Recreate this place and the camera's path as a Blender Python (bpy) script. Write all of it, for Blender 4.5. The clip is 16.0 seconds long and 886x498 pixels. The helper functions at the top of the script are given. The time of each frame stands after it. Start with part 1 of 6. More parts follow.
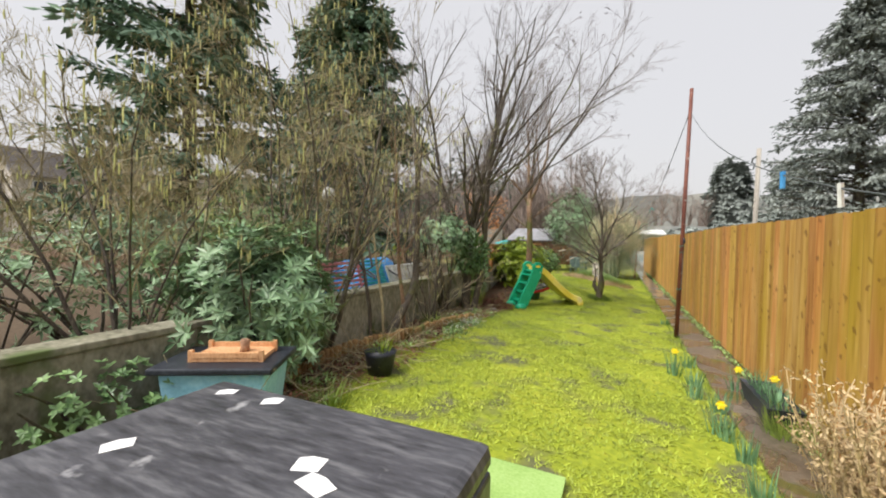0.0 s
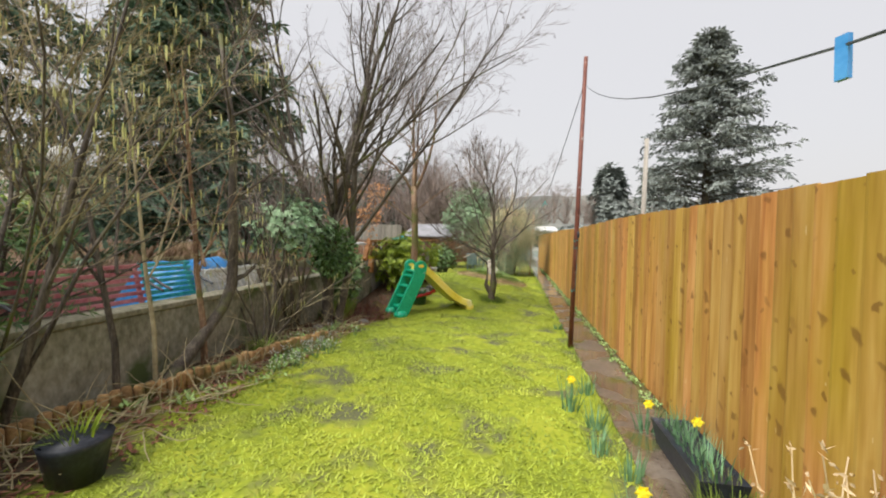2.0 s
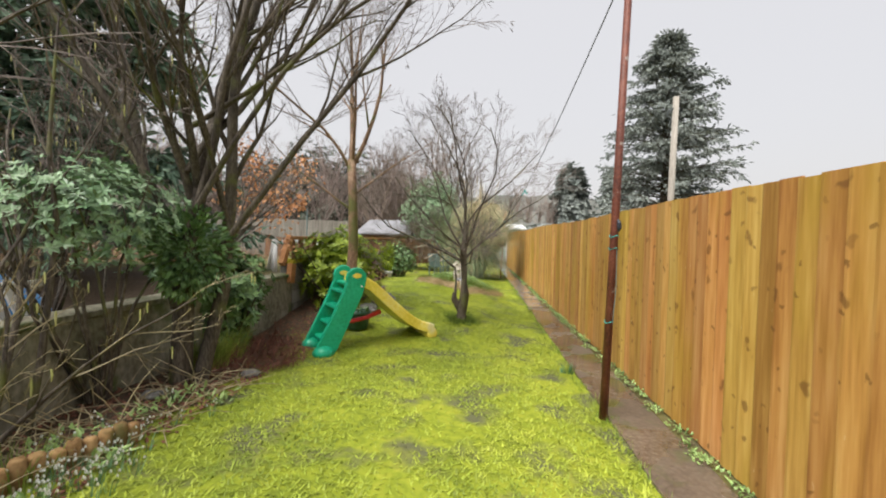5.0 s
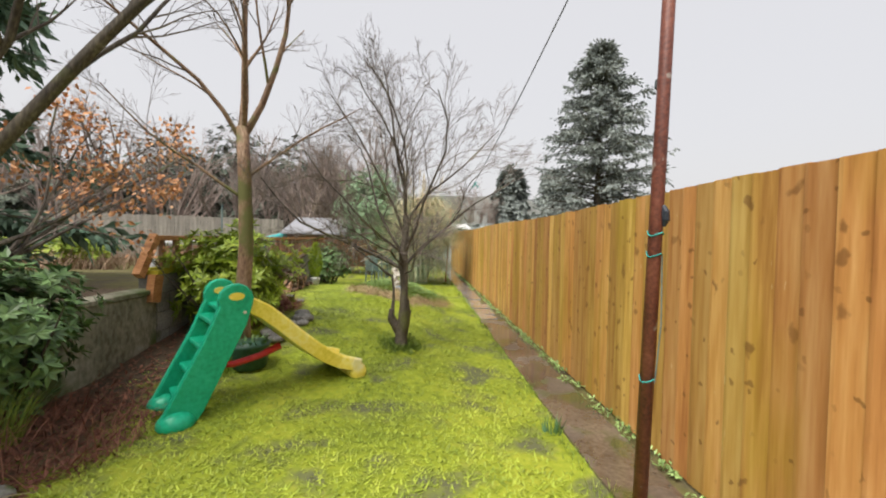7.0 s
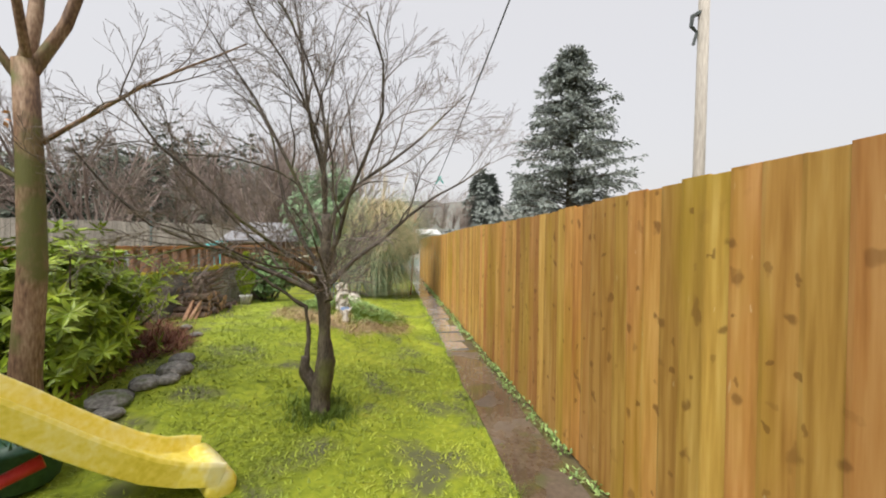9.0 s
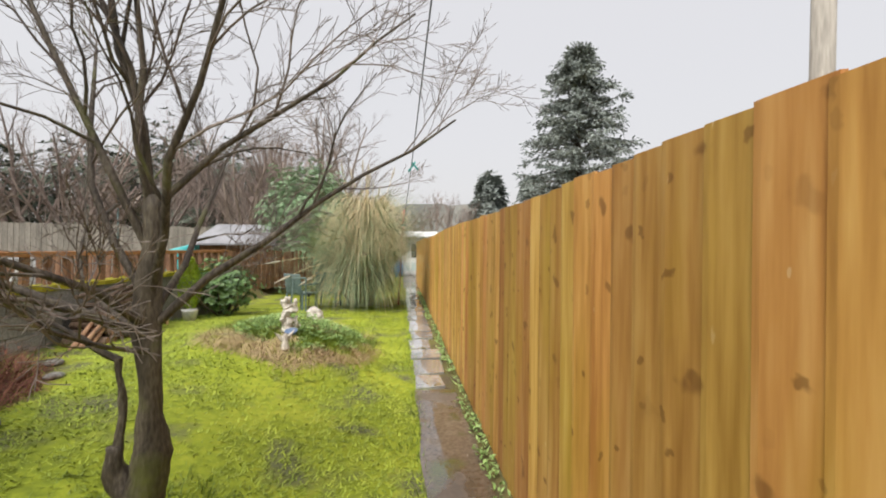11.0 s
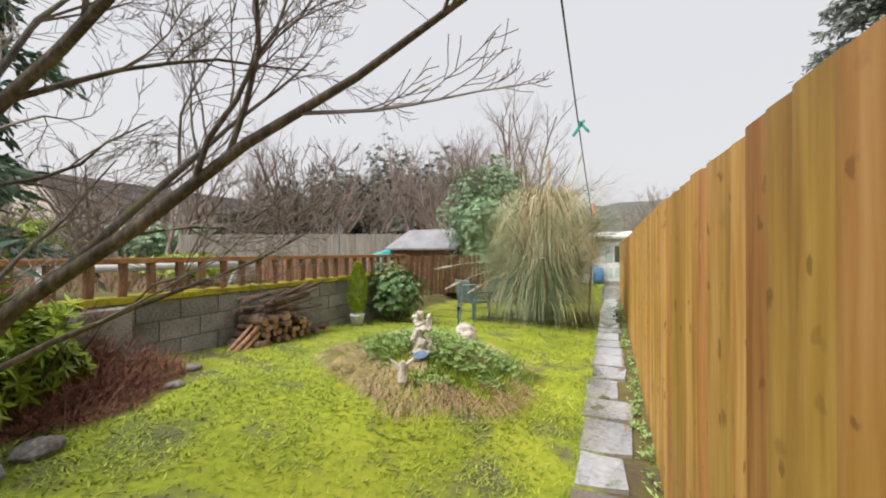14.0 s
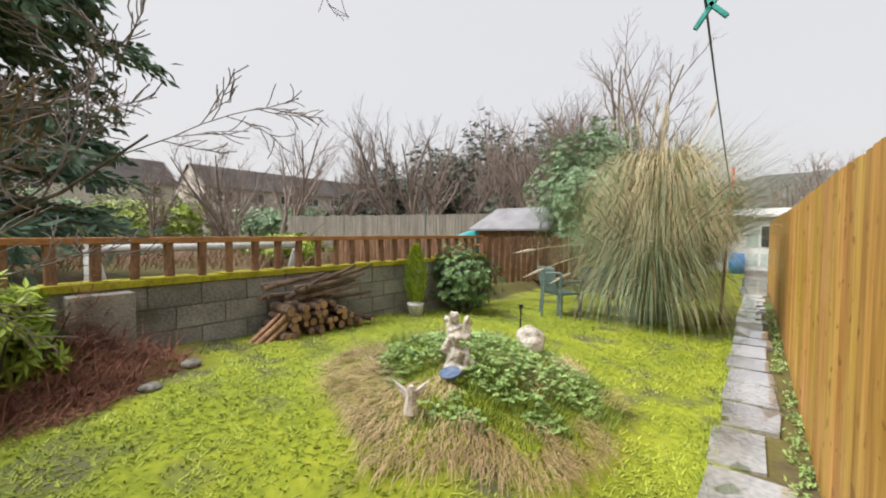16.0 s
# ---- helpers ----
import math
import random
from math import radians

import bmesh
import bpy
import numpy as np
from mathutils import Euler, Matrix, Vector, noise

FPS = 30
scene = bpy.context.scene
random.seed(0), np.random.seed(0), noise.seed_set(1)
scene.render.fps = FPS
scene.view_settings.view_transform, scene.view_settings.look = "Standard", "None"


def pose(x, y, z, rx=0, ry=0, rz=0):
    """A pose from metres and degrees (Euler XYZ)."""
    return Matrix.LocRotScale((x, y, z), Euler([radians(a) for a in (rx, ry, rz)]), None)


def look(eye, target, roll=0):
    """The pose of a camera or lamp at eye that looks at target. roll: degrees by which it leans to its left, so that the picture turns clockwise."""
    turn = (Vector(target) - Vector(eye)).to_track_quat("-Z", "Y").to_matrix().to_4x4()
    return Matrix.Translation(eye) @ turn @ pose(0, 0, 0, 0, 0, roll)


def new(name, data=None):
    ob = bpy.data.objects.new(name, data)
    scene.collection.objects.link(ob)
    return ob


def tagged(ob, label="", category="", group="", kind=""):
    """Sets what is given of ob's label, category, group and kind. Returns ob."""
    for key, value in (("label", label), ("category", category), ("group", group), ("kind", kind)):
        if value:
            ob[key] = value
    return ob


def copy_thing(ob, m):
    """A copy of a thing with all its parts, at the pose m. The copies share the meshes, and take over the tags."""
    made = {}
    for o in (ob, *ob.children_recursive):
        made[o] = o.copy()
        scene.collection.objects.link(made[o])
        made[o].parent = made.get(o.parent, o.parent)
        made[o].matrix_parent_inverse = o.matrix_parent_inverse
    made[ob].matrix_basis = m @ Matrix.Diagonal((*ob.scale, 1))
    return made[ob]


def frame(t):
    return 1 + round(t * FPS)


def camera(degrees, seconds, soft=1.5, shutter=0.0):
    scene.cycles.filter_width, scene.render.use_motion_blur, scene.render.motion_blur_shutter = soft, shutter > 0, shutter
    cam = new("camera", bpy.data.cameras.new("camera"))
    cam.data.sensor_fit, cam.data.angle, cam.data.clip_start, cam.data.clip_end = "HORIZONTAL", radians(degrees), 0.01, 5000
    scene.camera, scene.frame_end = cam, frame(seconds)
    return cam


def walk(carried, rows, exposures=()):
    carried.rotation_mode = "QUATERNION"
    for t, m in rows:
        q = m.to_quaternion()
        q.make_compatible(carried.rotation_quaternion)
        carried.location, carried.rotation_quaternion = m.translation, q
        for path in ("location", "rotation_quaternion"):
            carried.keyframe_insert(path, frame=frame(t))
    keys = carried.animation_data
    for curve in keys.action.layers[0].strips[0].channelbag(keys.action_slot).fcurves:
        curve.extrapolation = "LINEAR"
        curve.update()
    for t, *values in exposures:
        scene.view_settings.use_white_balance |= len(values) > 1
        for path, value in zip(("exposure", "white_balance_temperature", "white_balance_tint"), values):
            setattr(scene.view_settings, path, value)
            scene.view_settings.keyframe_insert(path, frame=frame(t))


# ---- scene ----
cam = camera(97.0, 16.0, soft=2.0)
PATH = [
    (0, (-1.507, 1.379, 1.543), (-2.317, 3.207, 1.493), 1.1),
    (0.5, (-1.438, 1.792, 1.545), (-2.091, 3.682, 1.495), 1.0),
    (1, (-1.392, 2.203, 1.523), (-1.916, 4.133, 1.471), 1.0),
    (1.5, (-1.373, 2.623, 1.500), (-1.795, 4.577, 1.446), 1.1),
    (2, (-1.360, 3.060, 1.508), (-1.726, 5.025, 1.452), 1.1),
    (2.5, (-1.392, 3.477, 1.505), (-1.731, 5.448, 1.451), 1.2),
    (3, (-1.439, 3.900, 1.488), (-1.756, 5.874, 1.435), 1.2),
    (3.5, (-1.479, 4.313, 1.497), (-1.771, 6.291, 1.440), 1.2),
    (4, (-1.545, 4.742, 1.485), (-1.813, 6.723, 1.423), 1.1),
    (6.5, (-1.670, 6.579, 1.449), (-1.629, 8.578, 1.404), 1.4),
    (7, (-1.661, 6.983, 1.458), (-1.544, 8.978, 1.409), 1.2),
    (7.5, (-1.612, 7.393, 1.455), (-1.436, 9.385, 1.412), 1.2),
    (8, (-1.546, 7.777, 1.482), (-1.331, 9.765, 1.451), 1.2),
    (8.5, (-1.448, 8.172, 1.500), (-1.216, 10.158, 1.477), 1.1),
    (9, (-1.300, 8.541, 1.500), (-1.049, 10.525, 1.482), 0.8),
    (9.5, (-1.152, 8.882, 1.512), (-0.891, 10.865, 1.509), 0.9),
    (10, (-1.013, 9.257, 1.514), (-0.738, 11.238, 1.504), 0.5),
    (12.5, (-0.350, 10.590, 1.515), (-0.568, 12.578, 1.533), 0.1),
    (13, (-0.322, 10.860, 1.510), (-0.774, 12.809, 1.527), -0.3),
    (13.5, (-0.318, 11.125, 1.495), (-0.946, 13.023, 1.518), -0.1),
    (14, (-0.312, 11.405, 1.500), (-1.100, 13.243, 1.512), 0.0),
    (14.5, (-0.327, 11.700, 1.488), (-1.273, 13.462, 1.480), -0.1),
    (15, (-0.339, 11.988, 1.476), (-1.427, 13.665, 1.439), 0.0),
    (15.5, (-0.338, 12.304, 1.480), (-1.526, 13.912, 1.418), 0.0),
    (16, (-0.350, 12.665, 1.487), (-1.594, 14.230, 1.403), 0.2),
]
walk(cam, [(t, look(eye, target, roll)) for t, eye, target, roll in PATH])
scene.view_settings.exposure = 0.89

# ---- light: an overcast sky and a broad pale sun ----
SUN_EL, SUN_AZ = radians(57), radians(218)
world = bpy.data.worlds.new("overcast")
scene.world = world
world.use_nodes = True
wn, wl = world.node_tree.nodes, world.node_tree.links
sky = wn.new("ShaderNodeTexSky")
sky.sky_type, sky.sun_disc = "NISHITA", False
sky.sun_elevation, sky.sun_rotation, sky.dust_density, sky.air_density = SUN_EL, SUN_AZ, 6.0, 1.5
grey = wn.new("ShaderNodeMix")
grey.data_type = "RGBA"
grey.inputs["Factor"].default_value = 0.88
grey.inputs["B"].default_value = (4.45, 4.38, 4.48, 1)
wl.new(sky.outputs["Color"], grey.inputs["A"])
wl.new(grey.outputs["Result"], wn["Background"].inputs["Color"])
wn["Background"].inputs["Strength"].default_value = 0.1
sun = new("sun", bpy.data.lights.new("sun", "SUN"))
sun.data.energy, sun.data.angle, sun.data.color = 2.85, radians(40), (1, 0.97, 0.92)
sun.matrix_world = look((20 * math.sin(SUN_AZ) * math.cos(SUN_EL), 20 * math.cos(SUN_AZ) * math.cos(SUN_EL), 20 * math.sin(SUN_EL)), (0, 0, 0))


# ---- materials ----
def surface(name, dark, mid, light, coarse=1.5, fine=30.0, rough=0.75, bump=0.3, stretch=(1, 1, 1), vary=0.0, island=0.0,
            patch=None, patch_scale=2.0, patch_at=(0.55, 0.65), spec=0.4, depth=0.01):
    """A two-scale noise surface. vary: brightness change from object to object; island: from piece to piece."""
    m = bpy.data.materials.new(name)
    m.use_nodes = True
    n, l = m.node_tree.nodes, m.node_tree.links
    bsdf = n["Principled BSDF"]
    geo = n.new("ShaderNodeNewGeometry")
    mp = n.new("ShaderNodeMapping")
    mp.inputs["Scale"].default_value = stretch
    l.new(geo.outputs["Position"], mp.inputs["Vector"])
    a, b = n.new("ShaderNodeTexNoise"), n.new("ShaderNodeTexNoise")
    for tex, sc, det in ((a, coarse, 3), (b, fine, 4)):
        tex.inputs["Scale"].default_value, tex.inputs["Detail"].default_value = sc, det
        l.new(mp.outputs["Vector"], tex.inputs["Vector"])
    add = n.new("ShaderNodeMath")
    add.operation = "MULTIPLY_ADD"
    add.inputs[1].default_value = 0.5
    half = n.new("ShaderNodeMath")
    half.operation = "MULTIPLY"
    half.inputs[1].default_value = 0.5
    l.new(b.outputs["Fac"], half.inputs[0])
    l.new(a.outputs["Fac"], add.inputs[0])
    l.new(half.outputs[0], add.inputs[2])
    ramp = n.new("ShaderNodeValToRGB")
    e = ramp.color_ramp.elements
    e[0].position, e[0].color = 0.36, (*dark, 1)
    e[1].position, e[1].color = 0.66, (*light, 1)
    e.new(0.5).color = (*mid, 1)
    l.new(add.outputs[0], ramp.inputs["Fac"])
    out = ramp.outputs["Color"]
    if patch:
        c = n.new("ShaderNodeTexNoise")
        c.inputs["Scale"].default_value, c.inputs["Detail"].default_value = patch_scale, 5
        l.new(geo.outputs["Position"], c.inputs["Vector"])
        r = n.new("ShaderNodeMapRange")
        r.inputs["From Min"].default_value, r.inputs["From Max"].default_value = patch_at
        l.new(c.outputs["Fac"], r.inputs["Value"])
        mx = n.new("ShaderNodeMix")
        mx.data_type = "RGBA"
        mx.inputs["B"].default_value = (*patch, 1)
        l.new(r.outputs["Result"], mx.inputs["Factor"])
        l.new(out, mx.inputs["A"])
        out = mx.outputs["Result"]
    for amount, socket in ((vary, "o"), (island, "i")):
        if amount:
            src = n.new("ShaderNodeObjectInfo").outputs["Random"] if socket == "o" else geo.outputs["Random Per Island"]
            r = n.new("ShaderNodeMapRange")
            r.inputs["To Min"].default_value, r.inputs["To Max"].default_value = 1 - amount, 1 + amount
            l.new(src, r.inputs["Value"])
            hsv = n.new("ShaderNodeHueSaturation")
            l.new(r.outputs["Result"], hsv.inputs["Value"])
            l.new(out, hsv.inputs["Color"])
            out = hsv.outputs["Color"]
    l.new(out, bsdf.inputs["Base Color"])
    bsdf.inputs["Roughness"].default_value = rough
    bsdf.inputs["Specular IOR Level"].default_value = spec
    if bump:
        bp = n.new("ShaderNodeBump")
        bp.inputs["Strength"].default_value, bp.inputs["Distance"].default_value = bump, depth
        l.new(add.outputs[0], bp.inputs["Height"])
        l.new(bp.outputs["Normal"], bsdf.inputs["Normal"])
    return m


def fence_wood():
    """Larch-brown softwood boards: streaks down the grain, knots, green algae on some boards."""
    m = surface("fence_wood", (0.33, 0.155, 0.034), (0.48, 0.255, 0.066), (0.61, 0.375, 0.125), 0.9, 6.0, 0.6, 0.3, (5, 5, 0.35), vary=0.19)
    n, l = m.node_tree.nodes, m.node_tree.links
    bsdf = n["Principled BSDF"]
    out = bsdf.inputs["Base Color"].links[0].from_socket
    geo = n.new("ShaderNodeNewGeometry")
    info = n.new("ShaderNodeObjectInfo")
    # hue from board to board
    r = n.new("ShaderNodeMapRange")
    r.inputs["To Min"].default_value, r.inputs["To Max"].default_value = 0.482, 0.518
    wob = n.new("ShaderNodeMath")
    wob.operation = "FRACT"
    mul = n.new("ShaderNodeMath")
    mul.operation = "MULTIPLY"
    mul.inputs[1].default_value = 7.31
    l.new(info.outputs["Random"], mul.inputs[0])
    l.new(mul.outputs[0], wob.inputs[0])
    l.new(wob.outputs[0], r.inputs["Value"])
    hsv = n.new("ShaderNodeHueSaturation")
    l.new(r.outputs["Result"], hsv.inputs["Hue"])
    l.new(out, hsv.inputs["Color"])
    # algae
    c = n.new("ShaderNodeTexNoise")
    mp2 = n.new("ShaderNodeMapping")
    mp2.inputs["Scale"].default_value = (1, 2.6, 0.45)
    l.new(geo.outputs["Position"], mp2.inputs["Vector"])
    l.new(mp2.outputs["Vector"], c.inputs["Vector"])
    c.inputs["Scale"].default_value, c.inputs["Detail"].default_value = 0.9, 4
    r2 = n.new("ShaderNodeMapRange")
    r2.inputs["From Min"].default_value, r2.inputs["From Max"].default_value, r2.inputs["To Max"].default_value = 0.52, 0.70, 0.62
    l.new(c.outputs["Fac"], r2.inputs["Value"])
    alg = n.new("ShaderNodeMix")
    alg.data_type = "RGBA"
    alg.inputs["B"].default_value = (0.37, 0.255, 0.012, 1)
    l.new(r2.outputs["Result"], alg.inputs["Factor"])
    l.new(hsv.outputs["Color"], alg.inputs["A"])
    # knots in two sizes with a stained halo, and small pale resin runs
    out = alg.outputs["Result"]
    for scale, core, halo, keep, strength, tint, shift in (
            ((0.2, 4.8, 4.4), 0.05, 0.17, 0.5, 0.62, (0.13, 0.05, 0.014), 0.0),
            ((0.2, 8.5, 7.5), 0.06, 0.15, 0.6, 0.62, (0.13, 0.05, 0.012), 3.7),
            ((0.2, 13.0, 3.2), 0.03, 0.055, 0.86, 0.7, (0.80, 0.68, 0.44), 9.1)):
        mp = n.new("ShaderNodeMapping")
        mp.inputs["Scale"].default_value = scale
        mp.inputs["Location"].default_value = (0, shift, shift * 0.7)
        l.new(geo.outputs["Position"], mp.inputs["Vector"])
        warp = n.new("ShaderNodeTexNoise")
        warp.inputs["Scale"].default_value, warp.inputs["Detail"].default_value = 1.7, 3
        l.new(mp.outputs["Vector"], warp.inputs["Vector"])
        sub = n.new("ShaderNodeVectorMath")
        sub.operation = "MULTIPLY_ADD"
        sub.inputs[1].default_value = (0.8, 0.8, 0.8)
        l.new(warp.outputs["Color"], sub.inputs[0])
        l.new(mp.outputs["Vector"], sub.inputs[2])
        flat = n.new("ShaderNodeSeparateXYZ")
        l.new(sub.outputs[0], flat.inputs[0])
        yz = n.new("ShaderNodeCombineXYZ")
        l.new(flat.outputs["Y"], yz.inputs["X"])
        l.new(flat.outputs["Z"], yz.inputs["Y"])
        vor = n.new("ShaderNodeTexVoronoi")
        vor.inputs["Scale"].default_value = 1.0
        vor.voronoi_dimensions = "2D"
        l.new(yz.outputs[0], vor.inputs["Vector"])
        r3 = n.new("ShaderNodeMapRange")
        r3.interpolation_type = "SMOOTHERSTEP"
        r3.inputs["From Min"].default_value, r3.inputs["From Max"].default_value = core, halo
        r3.inputs["To Min"].default_value, r3.inputs["To Max"].default_value = 1, 0
        l.new(vor.outputs["Distance"], r3.inputs["Value"])
        sep = n.new("ShaderNodeSeparateColor")
        l.new(vor.outputs["Color"], sep.inputs[0])
        gate = n.new("ShaderNodeMapRange")
        gate.inputs["From Min"].default_value, gate.inputs["From Max"].default_value = keep, keep + 0.25
        gate.inputs["To Max"].default_value = strength
        l.new(sep.outputs[0], gate.inputs["Value"])
        km = n.new("ShaderNodeMath")
        km.operation = "MULTIPLY"
        l.new(r3.outputs["Result"], km.inputs[0])
        l.new(gate.outputs["Result"], km.inputs[1])
        kn = n.new("ShaderNodeMix")
        kn.data_type = "RGBA"
        kn.inputs["B"].default_value = (*tint, 1)
        l.new(km.outputs[0], kn.inputs["Factor"])
        l.new(out, kn.inputs["A"])
        out = kn.outputs["Result"]
    l.new(kn.outputs["Result"], bsdf.inputs["Base Color"])
    return m


def ground_material():
    """Mossy lawn, with bare soil along the bed beside the wall and worn patches."""
    m = surface("lawn", (0.15, 0.19, 0.02), (0.25, 0.30, 0.026), (0.34, 0.36, 0.04), 1.3, 16.0, 0.9, 0.5, depth=0.02,
                patch=(0.12, 0.125, 0.06), patch_scale=2.2, patch_at=(0.51, 0.64), spec=0.2)
    n, l = m.node_tree.nodes, m.node_tree.links
    bsdf = n["Principled BSDF"]
    out = bsdf.inputs["Base Color"].links[0].from_socket
    geo = n.new("ShaderNodeNewGeometry")
    sep = n.new("ShaderNodeSeparateXYZ")
    l.new(geo.outputs["Position"], sep.inputs[0])
    noi = n.new("ShaderNodeTexNoise")
    noi.inputs["Scale"].default_value, noi.inputs["Detail"].default_value = 2.4, 5
    l.new(geo.outputs["Position"], noi.inputs["Vector"])
    wob = n.new("ShaderNodeMath")
    wob.operation = "MULTIPLY_ADD"
    wob.inputs[1].default_value = 1.1
    l.new(noi.outputs["Fac"], wob.inputs[0])
    l.new(sep.outputs["X"], wob.inputs[2])
    bed = n.new("ShaderNodeMapRange")
    bed.inputs["From Min"].default_value, bed.inputs["From Max"].default_value = -3.25, -3.45
    l.new(wob.outputs[0], bed.inputs["Value"])
    # past the woodpile the grass runs up to the wall
    far = n.new("ShaderNodeMapRange")
    far.inputs["From Min"].default_value, far.inputs["From Max"].default_value = 13.0, 14.0
    far.inputs["To Min"].default_value, far.inputs["To Max"].default_value = 1, 0.15
    l.new(sep.outputs["Y"], far.inputs["Value"])
    both = n.new("ShaderNodeMath")
    both.operation = "MULTIPLY"
    l.new(bed.outputs["Result"], both.inputs[0])
    l.new(far.outputs["Result"], both.inputs[1])
    foot = n.new("ShaderNodeMapRange")
    foot.inputs["From Min"].default_value, foot.inputs["From Max"].default_value = -0.36, -0.32
    foot.inputs["To Max"].default_value = 0.8
    l.new(sep.outputs["X"], foot.inputs["Value"])
    most = n.new("ShaderNodeMath")
    most.operation = "MAXIMUM"
    l.new(both.outputs[0], most.inputs[0])
    l.new(foot.outputs["Result"], most.inputs[1])
    both = most
    beyond = n.new("ShaderNodeMapRange")
    beyond.inputs["From Min"].default_value, beyond.inputs["From Max"].default_value = -4.75, -4.85
    beyond.inputs["To Max"].default_value = 0.8
    l.new(sep.outputs["X"], beyond.inputs["Value"])
    last = n.new("ShaderNodeMath")
    last.operation = "MAXIMUM"
    l.new(both.outputs[0], last.inputs[0])
    l.new(beyond.outputs["Result"], last.inputs[1])
    both = last
    soil = n.new("ShaderNodeValToRGB")
    soil.color_ramp.elements[0].color, soil.color_ramp.elements[1].color = (0.035, 0.024, 0.016, 1), (0.16, 0.115, 0.075, 1)
    fine = n.new("ShaderNodeTexNoise")
    fine.inputs["Scale"].default_value, fine.inputs["Detail"].default_value = 22, 6
    l.new(geo.outputs["Position"], fine.inputs["Vector"])
    l.new(fine.outputs["Fac"], soil.inputs["Fac"])
    mx = n.new("ShaderNodeMix")
    mx.data_type = "RGBA"
    l.new(both.outputs[0], mx.inputs["Factor"])
    l.new(out, mx.inputs["A"])
    l.new(soil.outputs["Color"], mx.inputs["B"])
    l.new(mx.outputs["Result"], bsdf.inputs["Base Color"])
    return m


def glossy_wet(name, dark, mid, light, wet=(0.43, 0.50), film=0.0, **k):
    """Wet paving: puddles where a broad noise dips."""
    m = surface(name, dark, mid, light, **k)
    n, l = m.node_tree.nodes, m.node_tree.links
    geo = n.new("ShaderNodeNewGeometry")
    t = n.new("ShaderNodeTexNoise")
    t.inputs["Scale"].default_value, t.inputs["Detail"].default_value = 2.2, 3
    l.new(geo.outputs["Position"], t.inputs["Vector"])
    r = n.new("ShaderNodeMapRange")
    r.inputs["From Min"].default_value, r.inputs["From Max"].default_value = wet
    r.inputs["To Min"].default_value, r.inputs["To Max"].default_value = 0.45, 0.04
    l.new(t.outputs["Fac"], r.inputs["Value"])
    l.new(r.outputs["Result"], n["Principled BSDF"].inputs["Roughness"])
    n["Principled BSDF"].inputs["Specular IOR Level"].default_value = 1.0
    n["Principled BSDF"].inputs["Coat Weight"].default_value = film
    n["Principled BSDF"].inputs["Coat Roughness"].default_value = 0.04
    n["Principled BSDF"].inputs["Coat IOR"].default_value = 2.0
    n["Principled BSDF"].inputs["IOR"].default_value = 1.65 + 0.5 * film
    for x in n:
        if x.type == "BUMP":
            r2 = n.new("ShaderNodeMapRange")
            r2.inputs["From Min"].default_value, r2.inputs["From Max"].default_value = 0.46, 0.54
            r2.inputs["To Min"].default_value, r2.inputs["To Max"].default_value = 0.5, 0.02
            l.new(t.outputs["Fac"], r2.inputs["Value"])
            l.new(r2.outputs["Result"], x.inputs["Strength"])
    return m


M_FENCE = fence_wood()
M_LAWN = ground_material()
M_GRASS = surface("grass_blade", (0.179, 0.241, 0.022), (0.291, 0.358, 0.034), (0.403, 0.448, 0.056), 1.2, 9, 0.6, 0, island=0.3)
M_ROUGH_GRASS = surface("rough_grass", (0.12, 0.18, 0.036), (0.204, 0.288, 0.048), (0.36, 0.408, 0.084), 2, 9, 0.6, 0, island=0.3)
M_STRAW = surface("dead_grass", (0.30, 0.21, 0.11), (0.50, 0.37, 0.21), (0.66, 0.53, 0.33), 2, 9, 0.7, 0, island=0.25)
M_PATH = glossy_wet("path_concrete", (0.075, 0.055, 0.04), (0.125, 0.095, 0.07), (0.19, 0.155, 0.12), coarse=1.6, fine=34, bump=0.4, patch=(0.08, 0.09, 0.03), patch_scale=3)
M_SLAB = glossy_wet("paving_slab", (0.17, 0.165, 0.17), (0.31, 0.305, 0.31), (0.45, 0.445, 0.44), wet=(0.33, 0.42), film=1.0, coarse=2, fine=26, bump=0.2, vary=0.25, patch=(0.08, 0.10, 0.03), patch_scale=4, patch_at=(0.62, 0.7))
M_RENDER = surface("stained_render", (0.115, 0.108, 0.07), (0.235, 0.222, 0.16), (0.38, 0.36, 0.28), 1.4, 24, 0.9, 0.5, (1, 1, 0.6), patch=(0.09, 0.12, 0.04), patch_scale=1.8)
M_BLOCK = surface("concrete_block", (0.15, 0.142, 0.127), (0.255, 0.247, 0.224), (0.373, 0.359, 0.321), 2.5, 40, 0.95, 0.6, vary=0.18, patch=(0.10, 0.105, 0.06), patch_scale=2)
M_MORTAR = surface("mortar", (0.117, 0.111, 0.098), (0.169, 0.163, 0.143), (0.234, 0.221, 0.195), 4, 50, 0.95, 0.5)
M_MOSS = surface("yellow_moss", (0.20, 0.20, 0.02), (0.38, 0.34, 0.02), (0.46, 0.40, 0.05), 5, 40, 0.95, 1.0)
M_RAIL = surface("orange_brown_timber", (0.25, 0.10, 0.035), (0.42, 0.19, 0.07), (0.52, 0.27, 0.12), 3, 25, 0.7, 0.3, (1, 1, 4), vary=0.15)
M_BALUSTER = surface("brown_timber", (0.12, 0.06, 0.036), (0.216, 0.114, 0.066), (0.348, 0.204, 0.12), 3, 25, 0.7, 0.3, (4, 4, 1), vary=0.2)
